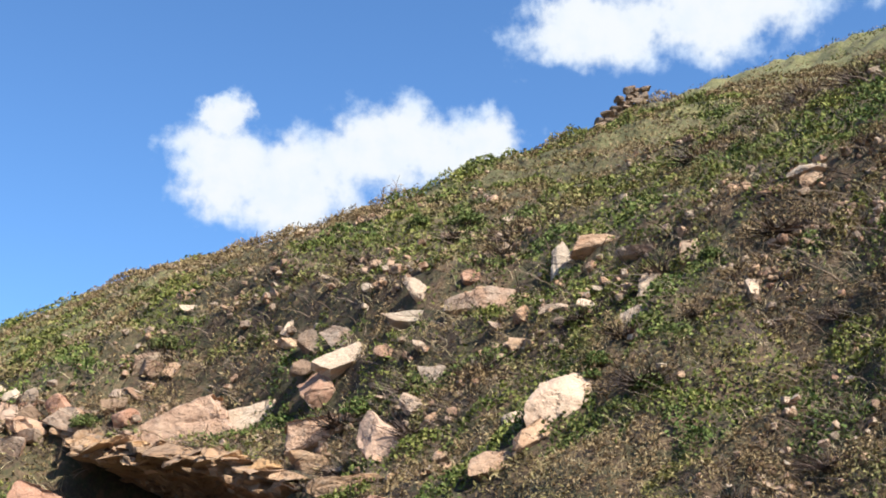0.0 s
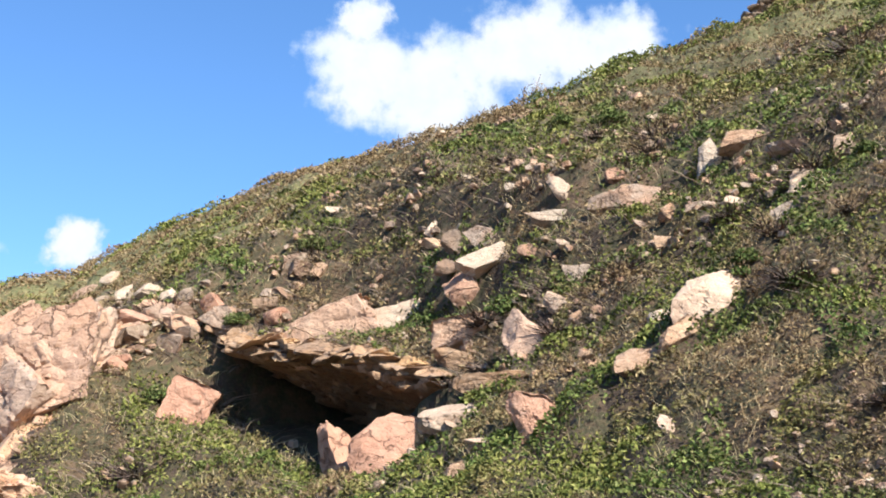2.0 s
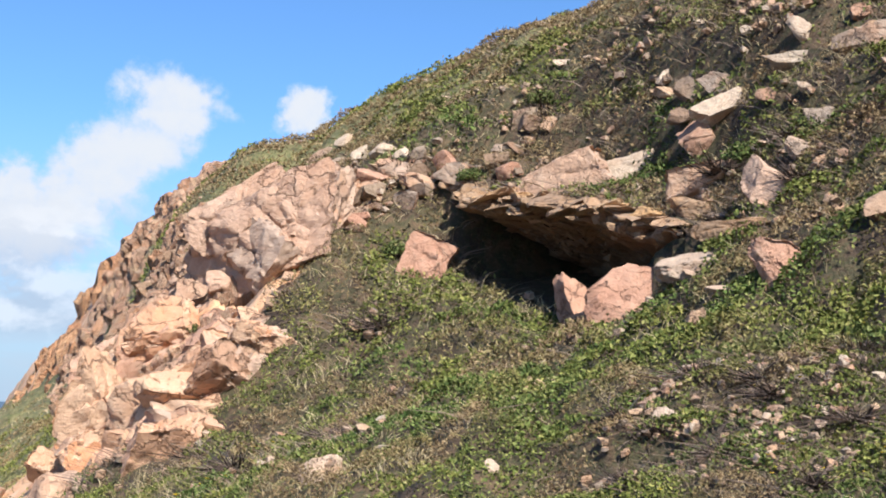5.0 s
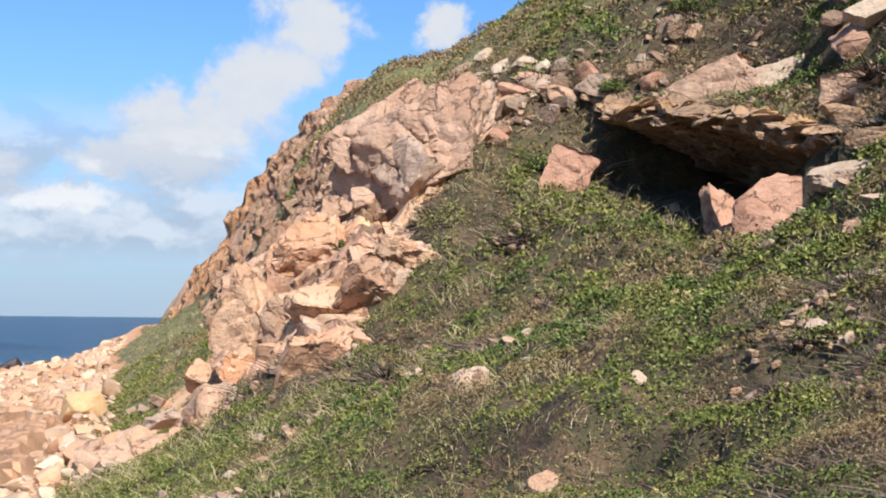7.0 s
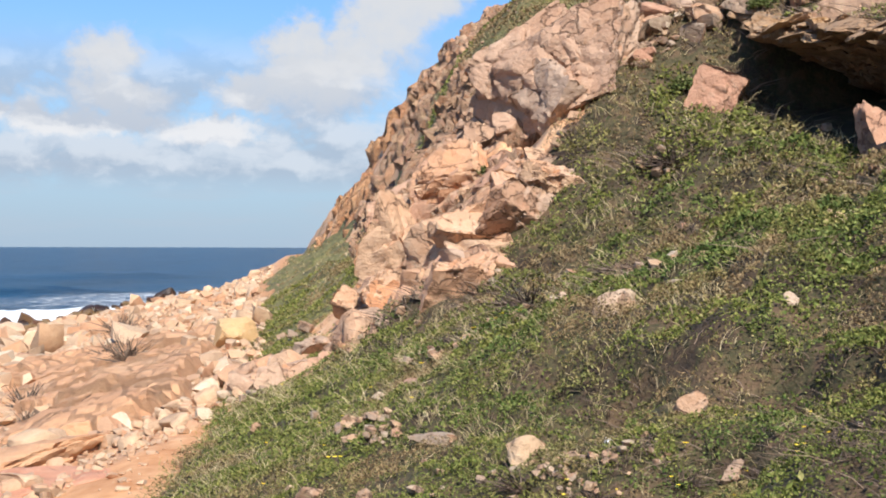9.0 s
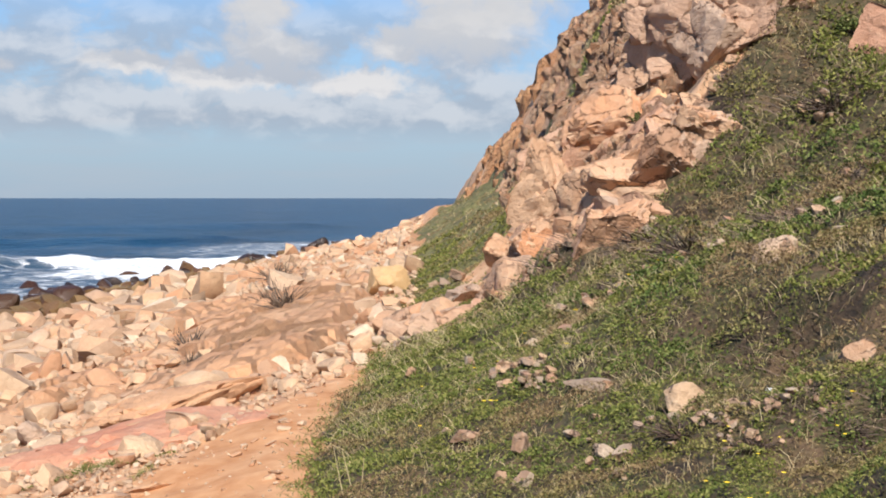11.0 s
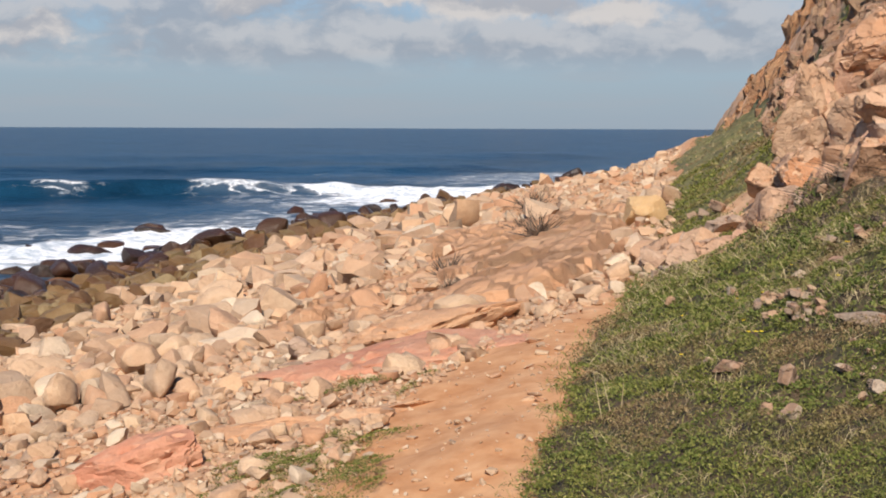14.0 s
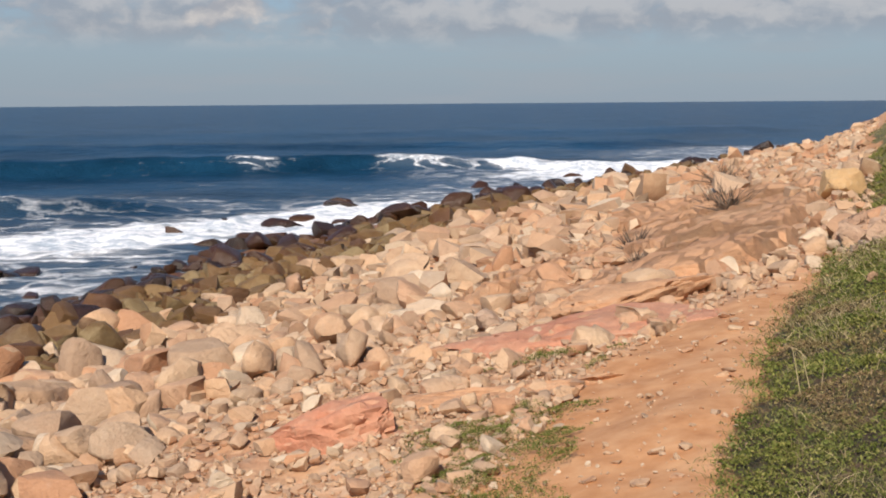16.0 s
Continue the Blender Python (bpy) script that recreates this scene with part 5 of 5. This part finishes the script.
x, y, d, q = x[:34], y[:34], d[:34], q[:34]
meshes = templates("wet_boulder", 5, WETROCK, 820, 3, round_off=0.24, rough=0.12, askew=0.4, cuts=20)
for k in range(len(x)):
    w = rng.uniform(0.3, 0.85) * (d[k] / 28) ** 0.6
    ob = new("wet_boulder", meshes[k % 5])
    ob.matrix_world = pose(x[k], y[k], SEA - 0.05, rng.normal(0, 10), rng.normal(0, 10), rng.uniform(0, 360)) @ Matrix.Diagonal((w, w * 0.8, w * 0.65, 1))
    tagged(ob, "dark wet boulder standing in the surf", "boulder", "boulders in the surf")

x, y, d = strew(rng, 9000, (34, 70), (4.5, 16))
grass, rock, h, s = zones(x, y)
ok = (h < 0.05) & (h > -2.2) & (rng.uniform(size=len(x)) < 0.25 + 0.75 * smooth(-h, 0.7, 1.3))
joined_stones("path_pebbles", "small stones and clods on the dirt path", BOULDER, x[ok], y[ok], d[ok] * np.exp(rng.normal(-6.1, 0.5, ok.sum())), rng, 1, 0.12, 8, 970)

x, y, d = strew(rng, 260, (36, 64), (5.0, 14))
grass, rock, h, s = zones(x, y)
ok = (h < 0.0) & (h > knots(s, PATH_EDGE) - 0.2)
x, y, d = x[ok][:70], y[ok][:70], d[ok][:70]
scatter_stones("stone", "flat pinkish stone lying on the dirt path", "stone", "stones on the path", templates("stone", 6, BOULDER, 1720, 2, askew=0.4), x, y, d * np.exp(rng.normal(-4.9, 0.45, len(x))), rng, 0.1, 0.4)
x, y, d = strew(rng, 2600, (84, 185), (2.2, 14))
s, c = to_sc(x, y)
ok = c - soft_knots(s, FOOT, 1.0) < -1.5
joined_stones("beach_stones", "pale broken stones lying on the near shore", BOULDER, x[ok], y[ok], np.clip(np.exp(rng.normal(-2.4, 0.5, ok.sum())), 0.03, 0.4), rng, 1, 0.05, 8, 980)


# ---- plants ----
def tilted(rng, n, up=0.55):
    """Random unit vectors, leaning upward."""
    v = rng.normal(size=(n, 3)) + (0, 0, up)
    return v / np.linalg.norm(v, axis=1)[:, None]


def clear_of_stones(x, y):
    free = np.ones(len(x), bool)
    for sx, sy, sr in STONES_AT:
        free &= (x - sx) ** 2 + (y - sy) ** 2 > sr * sr
    return free


def on_slope(x, y, rng):
    grass, rock, h, s = zones(x, y)
    u, v = cave_uv(x, y)
    inside = (u > -0.2) & (u < 3.1) & (v > -0.35) & (v < 0.05)
    bare = 1.1 * scrub_patch(x, y) + 0.5 * riser(x, y)
    return (grass > 0.3) & ~inside & (crag_edge(x, y, h, s) < 0.6) & (brow_edge(x, y, h, s) < 0.6) & (cliff_edge(x, y, h, s) < 0.3) & (rng.uniform(size=len(x)) < 1.0 - 0.35 * smooth(bare, 0.3, 1.0) - 0.6 * banks(x, y)[1])


def by_the_path(x, y, rng):
    grass, rock, h, s = zones(x, y)
    h, s = h + 0.3 * grain(x * 1.9, y * 1.9, 0, 70) + 0.15 * grain(x * 6, y * 6, 0, 71), s + 0.8 * grain(x * 1.3, y * 1.3, 0, 72)
    return (h < -0.9) & (h > -1.6) & (s > 5.0) & (s < 8.6) & (grain(x * 1.6, y * 1.6, 0, 68) + 0.5 * grain(x * 5, y * 5, 0, 69) > -0.12)


def cushions(x, y, d):
    """Low rounded plants that grow side by side: how far up its cushion a place lies, and two numbers of that plant."""
    wide = np.where(d < 12, 0.46, np.where(d < 22, 0.8, 1.7)) * (1 + 0.0 * x)
    x, y = x + 0.3 * wide * grain(x / wide * 1.7, y / wide * 1.7, 0, 92), y + 0.3 * wide * grain(x / wide * 1.7, y / wide * 1.7, 0, 93)
    x, y, tier = x / wide, y / wide, wide * 10
    fx, fy = np.floor(x), np.floor(y)
    d1, d2, kind, lush = np.full(x.shape, 9.0), np.full(x.shape, 9.0), np.zeros(x.shape), np.zeros(x.shape)
    for a in (-1, 0, 1):
        for b in (-1, 0, 1):
            ix, iy = fx + a, fy + b
            e = np.hypot(x - ix - 0.5 - 0.42 * lattice(ix, iy, tier, 94), y - iy - 0.5 - 0.42 * lattice(ix, iy, tier, 95))
            near = e < d1
            d2 = np.where(near, d1, np.minimum(d2, e))
            kind, lush = np.where(near, lattice(ix, iy, tier, 96), kind), np.where(near, lattice(ix, iy, tier, 97), lush)
            d1 = np.where(near, e, d1)
    return smooth(d2 - d1, 0.0, 0.55) * (0.65 + 0.35 * kind), 0.5 + 0.5 * kind, 0.5 + 0.5 * lush


def leaves(name, label, seed, clumps, per, az, r, tone_bias=0.0, where=on_slope, scale=1.0, corners=4):
    rng = np.random.default_rng(seed)
    x, y, d = strew(rng, clumps, az, r)
    keep = where(x, y, rng) & clear_of_stones(x, y)
    x, y, d = x[keep], y[keep], d[keep]
    n = len(x)
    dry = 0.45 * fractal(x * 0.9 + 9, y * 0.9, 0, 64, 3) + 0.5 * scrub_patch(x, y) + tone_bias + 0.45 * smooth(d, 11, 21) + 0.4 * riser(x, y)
    h, s = zones(x, y)[2:]
    mat_like = 1 - smooth(h, 0.6, 3.0)
    size = scale * 0.0020 * d ** 0.85 * rng.uniform(0.65, 1.35, n) * (0.72 + 0.42 * smooth(h, 1.2, 5.5))
    k = np.repeat(np.arange(n), per)
    m = len(k)
    spread = tilted(rng, m, 0.2) * (rng.uniform(0.1, 1.0, m) ** 0.6)[:, None] * (size[k] * rng.uniform(4.5, 9.5, m))[:, None]
    px, py = x[k] + spread[:, 0], y[k] + spread[:, 1]
    dome, kind, lush = cushions(px, py, d[k])
    keep = rng.uniform(size=m) < np.maximum(0.55 + 0.45 * smooth(dome, 0.05, 0.4), (0.5 + 0.4 * smooth(h, 0.5, 1.6))[k] * mat_like[k])
    k, px, py, dome, kind, lush, spread = k[keep], px[keep], py[keep], dome[keep], kind[keep], lush[keep], spread[keep]
    m = len(k)
    tall = np.clip(0.018 * d, 0.06, 0.19) * (1 - 0.5 * mat_like) * (1 - 0.5 * smooth(d, 15, 22))
    pz = cover(px, py) + tall[k] * dome * rng.uniform(0.45, 1.0, m) + np.abs(spread[:, 2]) * 0.3 + size[k] * 0.3 + 0.05 * riser(x, y)[k] + 0.012
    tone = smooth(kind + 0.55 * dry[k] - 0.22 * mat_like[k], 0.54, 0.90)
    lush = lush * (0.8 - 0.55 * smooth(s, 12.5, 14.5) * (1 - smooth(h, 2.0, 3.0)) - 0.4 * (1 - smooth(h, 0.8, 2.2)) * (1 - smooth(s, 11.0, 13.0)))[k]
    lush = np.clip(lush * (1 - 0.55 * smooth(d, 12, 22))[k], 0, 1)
    nrm = tilted(rng, m, 0.5)
    t = np.cross(nrm, rng.normal(size=(m, 3)))
    t /= np.linalg.norm(t, axis=1)[:, None]
    b = np.cross(nrm, t)
    long, wide = size[k] * rng.uniform(0.9, 1.6, m), size[k] * rng.uniform(0.5, 0.9, m) * (1 - 0.45 * tone)
    p = np.stack([px, py, pz], 1)
    tips = [p - t * long[:, None], p + b * wide[:, None] + nrm * (0.2 * size[k])[:, None], p + t * long[:, None], p - b * wide[:, None] + nrm * (0.2 * size[k])[:, None]]
    if corners == 3:  # far leaves
        tips = [p - t * long[:, None], p + b * (1.4 * wide)[:, None], p + t * long[:, None] - b * (0.4 * wide)[:, None]]
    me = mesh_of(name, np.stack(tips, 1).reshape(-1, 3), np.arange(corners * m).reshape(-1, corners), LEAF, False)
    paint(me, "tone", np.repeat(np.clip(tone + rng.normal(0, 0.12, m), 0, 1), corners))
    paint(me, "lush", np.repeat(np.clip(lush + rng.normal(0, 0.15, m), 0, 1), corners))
    return tagged(new(name, me), label, "plants", kind="stuff")


leaves("ground_cover", "low green leafy ground cover on the slope", 1, 28000, 17, (-24, 58), (3.2, 10))
leaves("upper_ground_cover", "low olive and green ground cover on the upper slope", 11, 27000, 18, (-24, 58), (10, 28), 0.0, on_slope, 1.0, 3)
leaves("near_ground_cover", "low green leafy plants close to the path", 8, 3200, 12, (-150, 60), (1.3, 4.2), 0.0, on_slope, 2.4)
leaves("side_ground_cover", "low green leafy plants on the lower slope", 9, 2600, 12, (-150, -27), (4.2, 10), 0.0, on_slope, 1.8)
leaves("path_plants", "low green plants beside the dirt path", 5, 24000, 14, (40, 78), (5, 10), -0.6, by_the_path, 0.55)
leaves("far_ground_cover", "distant dry green scrub on the upper slope", 2, 15000, 9, (-24, 39), (20, 110), 0.5, on_slope, 0.75, 3)


def blades(name, label, seed, n, az, r, mat, length, width, wanted, droop=0.5, tufts=14, spread=0.05):
    """Thin stems in tufts: each a bent ribbon."""
    rng = np.random.default_rng(seed)
    x, y, d = strew(rng, n, az, r)
    grass, rock, h, s = zones(x, y)
    keep = wanted(x, y, h, s, grass, rng)
    x, y, d = np.repeat(x[keep], tufts), np.repeat(y[keep], tufts), np.repeat(d[keep], tufts)
    m = len(x)
    x, y = x + rng.normal(0, spread, m) * d / 8, y + rng.normal(0, spread, m) * d / 8
    z = cover(x, y)
    ln = rng.uniform(*length, m) * np.clip(d / 8, 0.7, 1.5) * (1 - 0.45 * smooth(d, 13, 18))
    wd = width * np.clip(d / 6.5, 0.7, 5)
    lean = rng.normal(size=(m, 3)) * (droop, droop, 0.1)
    side = np.cross(lean + (0, 0, 1), rng.normal(size=(m, 3)))
    side /= np.linalg.norm(side, axis=1)[:, None]
    rows = []
    for f, w in ((0, 1.0), (0.55, 0.8), (1.0, 0.15)):
        c = np.stack([x, y, z], 1) + (np.array((0, 0, 1.0)) * f + lean * f * f) * ln[:, None] / np.sqrt(1 + droop)
        rows += [c - side * (wd * w * 0.5)[:, None], c + side * (wd * w * 0.5)[:, None]]
    v = np.stack(rows, 1).reshape(-1, 3)
    f = np.array([(0, 1, 3, 2), (2, 3, 5, 4)])
    faces = (np.arange(m)[:, None, None] * 6 + f[None]).reshape(-1, 4)
    return tagged(new(name, mesh_of(name, v, faces, mat, False)), label, "plants", kind="stuff")


def in_scrub(x, y, h, s, grass, rng):
    return (grass > 0.6) & (scrub_patch(x, y) + 1.2 * riser(x, y) > 0.08 + 0.6 * (1 - smooth(h, 1.2, 3.2))) & clear_of_stones(x, y)


def in_dry_grass(x, y, h, s, grass, rng):
    dry = fractal(x * 0.7 + 9, y * 0.7, 0, 64, 3) * 0.6 + 0.3 * grain(x * 2.7, y * 2.7, 0, 65)
    return (grass > 0.35) & (rng.uniform(size=len(x)) < 0.15 + 0.5 * smooth(dry, -0.2, 0.3)) & clear_of_stones(x, y)


blades("dry_scrub", "tangle of brown dry twigs in the scrub", 3, 9000, (-24, 40), (4.0, 24), TWIG, (0.05, 0.16), 0.0050, in_scrub, 1.9, 12, 0.08)
blades("dry_grass", "straw-coloured dry grass among the ground cover", 4, 12000, (-24, 44), (4.5, 70), STRAW, (0.05, 0.15), 0.0035, in_dry_grass, 0.8, 9, 0.05)


def in_short_grass(x, y, h, s, grass, rng):
    return (grass > 0.15) & (h < 5.5) & (rng.uniform(size=len(x)) < 0.95 - 0.75 * smooth(h, 1.0, 4.5)) & (grain(x * 0.9, y * 0.9, 0, 67) > -0.8) & clear_of_stones(x, y)


blades("short_grass", "short yellow-green grass beside the path", 6, 13500, (8, 62), (3.6, 30), GRASS, (0.02, 0.06), 0.0042, in_short_grass, 1.1, 13, 0.06)


# ---- small things ----
def twig_bush(name, label, at, size, twigs, mat, seed, category="bush"):
    """A bush of bent twigs that fork from the ground."""
    rng = np.random.default_rng(seed)
    v, f = [], []
    for k in range(twigs):
        way = rng.normal(size=3) * (1, 1, 0.35) + (0, 0, 0.75)
        way /= np.linalg.norm(way)
        bend = rng.normal(size=3) * 0.35
        side = np.cross(way, rng.normal(size=3))
        side /= np.linalg.norm(side)
        ln, w = size * rng.uniform(0.45, 1.0), 0.0045 + 0.010 * (category == "bush" and size > 0.25)
        start = rng.normal(size=3) * (0.12, 0.12, 0.0) * size
        b = len(v)
        for t, wd in ((0, 1.0), (0.35, 0.85), (0.7, 0.6), (1.0, 0.2)):
            c = start + (way * t + bend * t * t) * ln
            v += [c - side * w * wd, c + side * w * wd]
        f += [(b, b + 1, b + 3, b + 2), (b + 2, b + 3, b + 5, b + 4), (b + 4, b + 5, b + 7, b + 6)]
    ob = new(name, mesh_of(name, np.array(v), np.array(f), mat, False))
    ob.location = at
    return tagged(ob, label, category)


def leafy_bush(label, at, size, count, seed, tone):
    """A bush: a few stems and a crown of many small leaves, ragged at the edge."""
    rng = np.random.default_rng(seed)
    bush = thing("bush", label, "bush", at=at)
    stems = twig_bush("branchwork", "", (0, 0, 0), size * 0.8, 40, TWIG, seed + 1)
    for key in ("label", "category"):
        if key in stems:
            del stems[key]
    stems.parent = bush
    p = tilted(rng, count, 0.5) * (rng.uniform(0.25, 1.0, count) ** 0.5)[:, None] * size * (0.75, 0.75, 0.6)
    p *= (1 + 0.35 * grain(p[:, 0] * 5 / size, p[:, 1] * 5 / size, p[:, 2] * 5 / size, seed))[:, None]
    p[:, 2] = np.abs(p[:, 2]) + 0.02
    nrm = tilted(rng, count, 0.6)
    t = np.cross(nrm, rng.normal(size=(count, 3)))
    t /= np.linalg.norm(t, axis=1)[:, None]
    b = np.cross(nrm, t)
    leaf = (0.008 + 0.04 * size) * rng.uniform(0.7, 1.3, count)[:, None]
    c = np.stack([p - t * leaf, p + b * leaf * 0.55, p + t * leaf, p - b * leaf * 0.55], 1)
    me = mesh_of("crown", c.reshape(-1, 3), np.arange(4 * count).reshape(-1, 4), LEAF, False)
    paint(me, "tone", np.repeat(np.clip(rng.normal(tone, 0.12, count), 0, 1), 4))
    paint(me, "lush", np.full(4 * count, 0.8))
    part("crown", me, bush)
    return bush


def on_ground(x, y, sink=0.02):
    return (x, y, height_at(x, y) - sink)


for k, (x, y, size, tone, label) in enumerate((
        (-0.69, 11.01, 0.30, 0.05, "dense dark green bush beside a stone pile"), (-4.48, 12.61, 0.23, 0.15, "green bush beside the hollow"),
        (-3.78, 13.04, 0.22, 0.10, "green bush hanging over the ledge"), (1.06, 8.28, 0.11, 0.00, "bright green bush above a tilted slab"),
        (-3.26, 14.37, 0.30, 0.25, "low green bush on the slope"), (-5.87, 18.57, 0.34, 0.30, "low olive bush on the slope"),
        (0.42, 14.42, 0.31, 0.05, "bright green bush on the upper slope"), (-0.18, 14.66, 0.22, 0.10, "green bush on the upper slope"),
        (2.16, 9.15, 0.14, 0.05, "green bush beside pale stones"), (1.35, 7.72, 0.16, 0.05, "bright green bush on the slope"),
        (1.12, 8.35, 0.15, 0.00, "bright green bush above a slab"), (0.00, 6.99, 0.14, 0.30, "dark low bush on the slope"),
        (0.13, 6.91, 0.10, 0.10, "green low bush on the slope"), (-6.59, 12.06, 0.16, 0.20, "small green bush among the rocks"),
        (-5.33, 12.99, 0.14, 0.20, "small green bush on the outcrop's edge"))):
    leafy_bush(label, on_ground(x, y), size, 1100, 80 + k, tone)
for k, (x, y, size) in enumerate(((-15.0, 15.1, 0.5), (-16.4, 16.3, 0.45), (-21.9, 22.0, 0.7), (-12.6, 10.9, 0.3), (-11.2, 9.7, 0.22))):
    twig_bush("dry_bush", "bare brown dry bush on the bedrock", on_ground(x, y), size, 170, TWIG, 120 + k)
def strew_shrubs():
    """Low tangles of dead wood in the scrub, copied from a few grown ones."""
    rng = np.random.default_rng(33)
    first = [twig_bush("dead_shrub", "tangled dead brown shrub on the slope", (0, 0, -50), 0.22, 240, DEADWOOD, 140 + k, "shrub") for k in range(5)]
    x, y, d = strew(rng, 1500, (-24, 34), (4.8, 15))
    grass, rock, h, s = zones(x, y)
    ok = (grass > 0.8) & (h > 1.6) & (scrub_patch(x, y) > 0.05) & clear_of_stones(x, y) & ~under_roof(x, y)
    x, y, d = x[ok], y[ok], d[ok]
    kept = []
    for k in range(len(x)):
        if len(kept) < 75 and all((x[k] - a) ** 2 + (y[k] - b) ** 2 > (0.055 * d[k]) ** 2 for a, b in kept):
            kept.append((x[k], y[k]))
            wide = rng.uniform(0.55, 1.2) * min(1.5, d[k] / 8)
            m = pose(x[k], y[k], height_at(x[k], y[k]) - 0.01, 0, 0, rng.uniform(0, 360)) @ Matrix.Diagonal((wide * 1.3, wide * 1.3, wide * 0.6, 1))
            ob = new("dead_shrub", first[k % 5].data)
            ob.matrix_world = m
            tagged(ob, "tangled dead brown shrub on the slope", "shrub", "dead shrubs on the slope")
    for ob in first:
        bpy.data.objects.remove(ob)


strew_shrubs()


def build_stalk(seed, az, r, tall, mat=TWIG, twigs=9, label="thin dead flower stalk on the skyline"):
    """A dead flower stalk."""
    rng = np.random.default_rng(seed)
    x, y = -math.sin(radians(az)) * r, math.cos(radians(az)) * r
    v, f = [], []

    def ribbon(a, b, w):
        k = len(v)
        for p, wd in ((a, w), (b, w * 0.5)):
            v.extend([p + (wd, 0, 0), p + (-wd * 0.5, wd * 0.87, 0), p + (-wd * 0.5, -wd * 0.87, 0)])
        f.extend([(k, k + 1, k + 4, k + 3), (k + 1, k + 2, k + 5, k + 4), (k + 2, k, k + 3, k + 5)])

    top = np.array((rng.normal(0, 0.06), 0.0, tall))
    ribbon(np.zeros(3), top, 0.009 if twigs else 0.003)
    for k in range(twigs):
        a = top * rng.uniform(0.35, 0.95)
        ribbon(a, a + (rng.normal(0, 0.07), rng.normal(0, 0.07), rng.uniform(0.03, 0.1)), 0.007)
    ob = new("dead_stalk", mesh_of("dead_stalk", np.array(v), np.array(f), mat, False))
    ob.location = on_ground(x, y)
    tagged(ob, label, "plant", "dead stalks")


for seed, az, r, tall in ((1, 8.8, 21, 0.55), (2, 2.6, 18.2, 0.36), (3, 2.2, 18.2, 0.42), (4, 6.2, 18.5, 0.25)):
    build_stalk(seed, az, r, tall)
for seed, az, r, tall in ((40, 43.02, 6.16, 0.26), (41, 42.58, 6.20, 0.22), (42, 42.20, 6.25, 0.17), (43, 23.98, 5.28, 0.12), (44, -6.95, 6.78, 0.19)):
    build_stalk(seed, az, r, tall, STRAW, 0, "thin straw-coloured grass stalk in the turf")


# the ruined dry stone hut high on the hill
def build_ruin():
    rng = np.random.default_rng(77)
    cx, cy = 8.1, 52.0
    ruin = thing("stone_ruin", "ruined dry stone wall on the hilltop", "ruin", at=(cx, cy, height_at(cx, cy) - 0.4))
    for col in range(11):
        u = -1.7 + col * 0.34
        top = 0.95 + 0.05 * col if col < 6 else 1.75 - 0.13 * abs(col - 8)
        z = height_at(cx + u, cy) - 0.3
        base = z
        while z < base + top + 0.3:
            high = rng.uniform(0.16, 0.26)
            me = stone_mesh("stone", int(rng.integers(5000)), DARKROCK, (rng.uniform(0.36, 0.52), 0.6, high), 2)
            bed(ruin, "stone", me, (cx + u + rng.normal(0, 0.05), cy + rng.normal(0, 0.06), z + high / 2), (rng.normal(0, 5), rng.normal(0, 6), rng.normal(0, 12)))
            z += high * 0.86


build_ruin()


def build_scrap():
    rng = np.random.default_rng(5)
    v, f = SPHERES[2]
    p = v * (0.032, 0.022, 0.02) * (1 + 0.4 * rng.normal(size=(len(v), 1)))
    m, n = material("white_paper")
    finish(m, n, n.mix(n.noise(n.add("ShaderNodeTexCoord").outputs["Object"], 30.0), (0.62, 0.66, 0.72), (0.82, 0.83, 0.84)), 0.6)
    ob = new("paper_scrap", mesh_of("paper_scrap", p, f, m, False))
    ob.location = (-2.41, 5.49, height_at(-2.41, 5.49) + 0.06)
    tagged(ob, "crumpled white paper scrap lying in the grass", "litter")


build_scrap()


def build_flowers():
    rng = np.random.default_rng(9)
    x, y, d = strew(rng, 260, (-10, 40), (4.0, 12))
    grass, rock, h, s = zones(x, y)
    ok = (grass > 0.8) & (grain(x * 0.7, y * 0.7, 0, 91) > 0.1)
    x, y, d = x[ok], y[ok], d[ok]
    z = cover(x, y) + 0.05 + 0.003 * d
    w = 0.0022 * d * rng.uniform(0.6, 1.2, len(x))
    verts, faces = [], []
    for k in range(len(x)):
        b = len(verts)
        verts.append((x[k], y[k], z[k]))
        for a in range(6):
            verts.append((x[k] + w[k] * math.cos(a * 1.047), y[k] + w[k] * math.sin(a * 1.047), z[k] + 0.35 * w[k]))
        faces += [(b, b + 1 + a, b + 1 + (a + 1) % 6) for a in range(6)]
    tagged(new("yellow_flowers", mesh_of("yellow_flowers", np.array(verts), np.array(faces), plain_material("petals", (0.75, 0.50, 0.02), (0.85, 0.66, 0.05)), False)), "tiny yellow flowers scattered in the grass", "flowers", kind="stuff")


build_flowers()
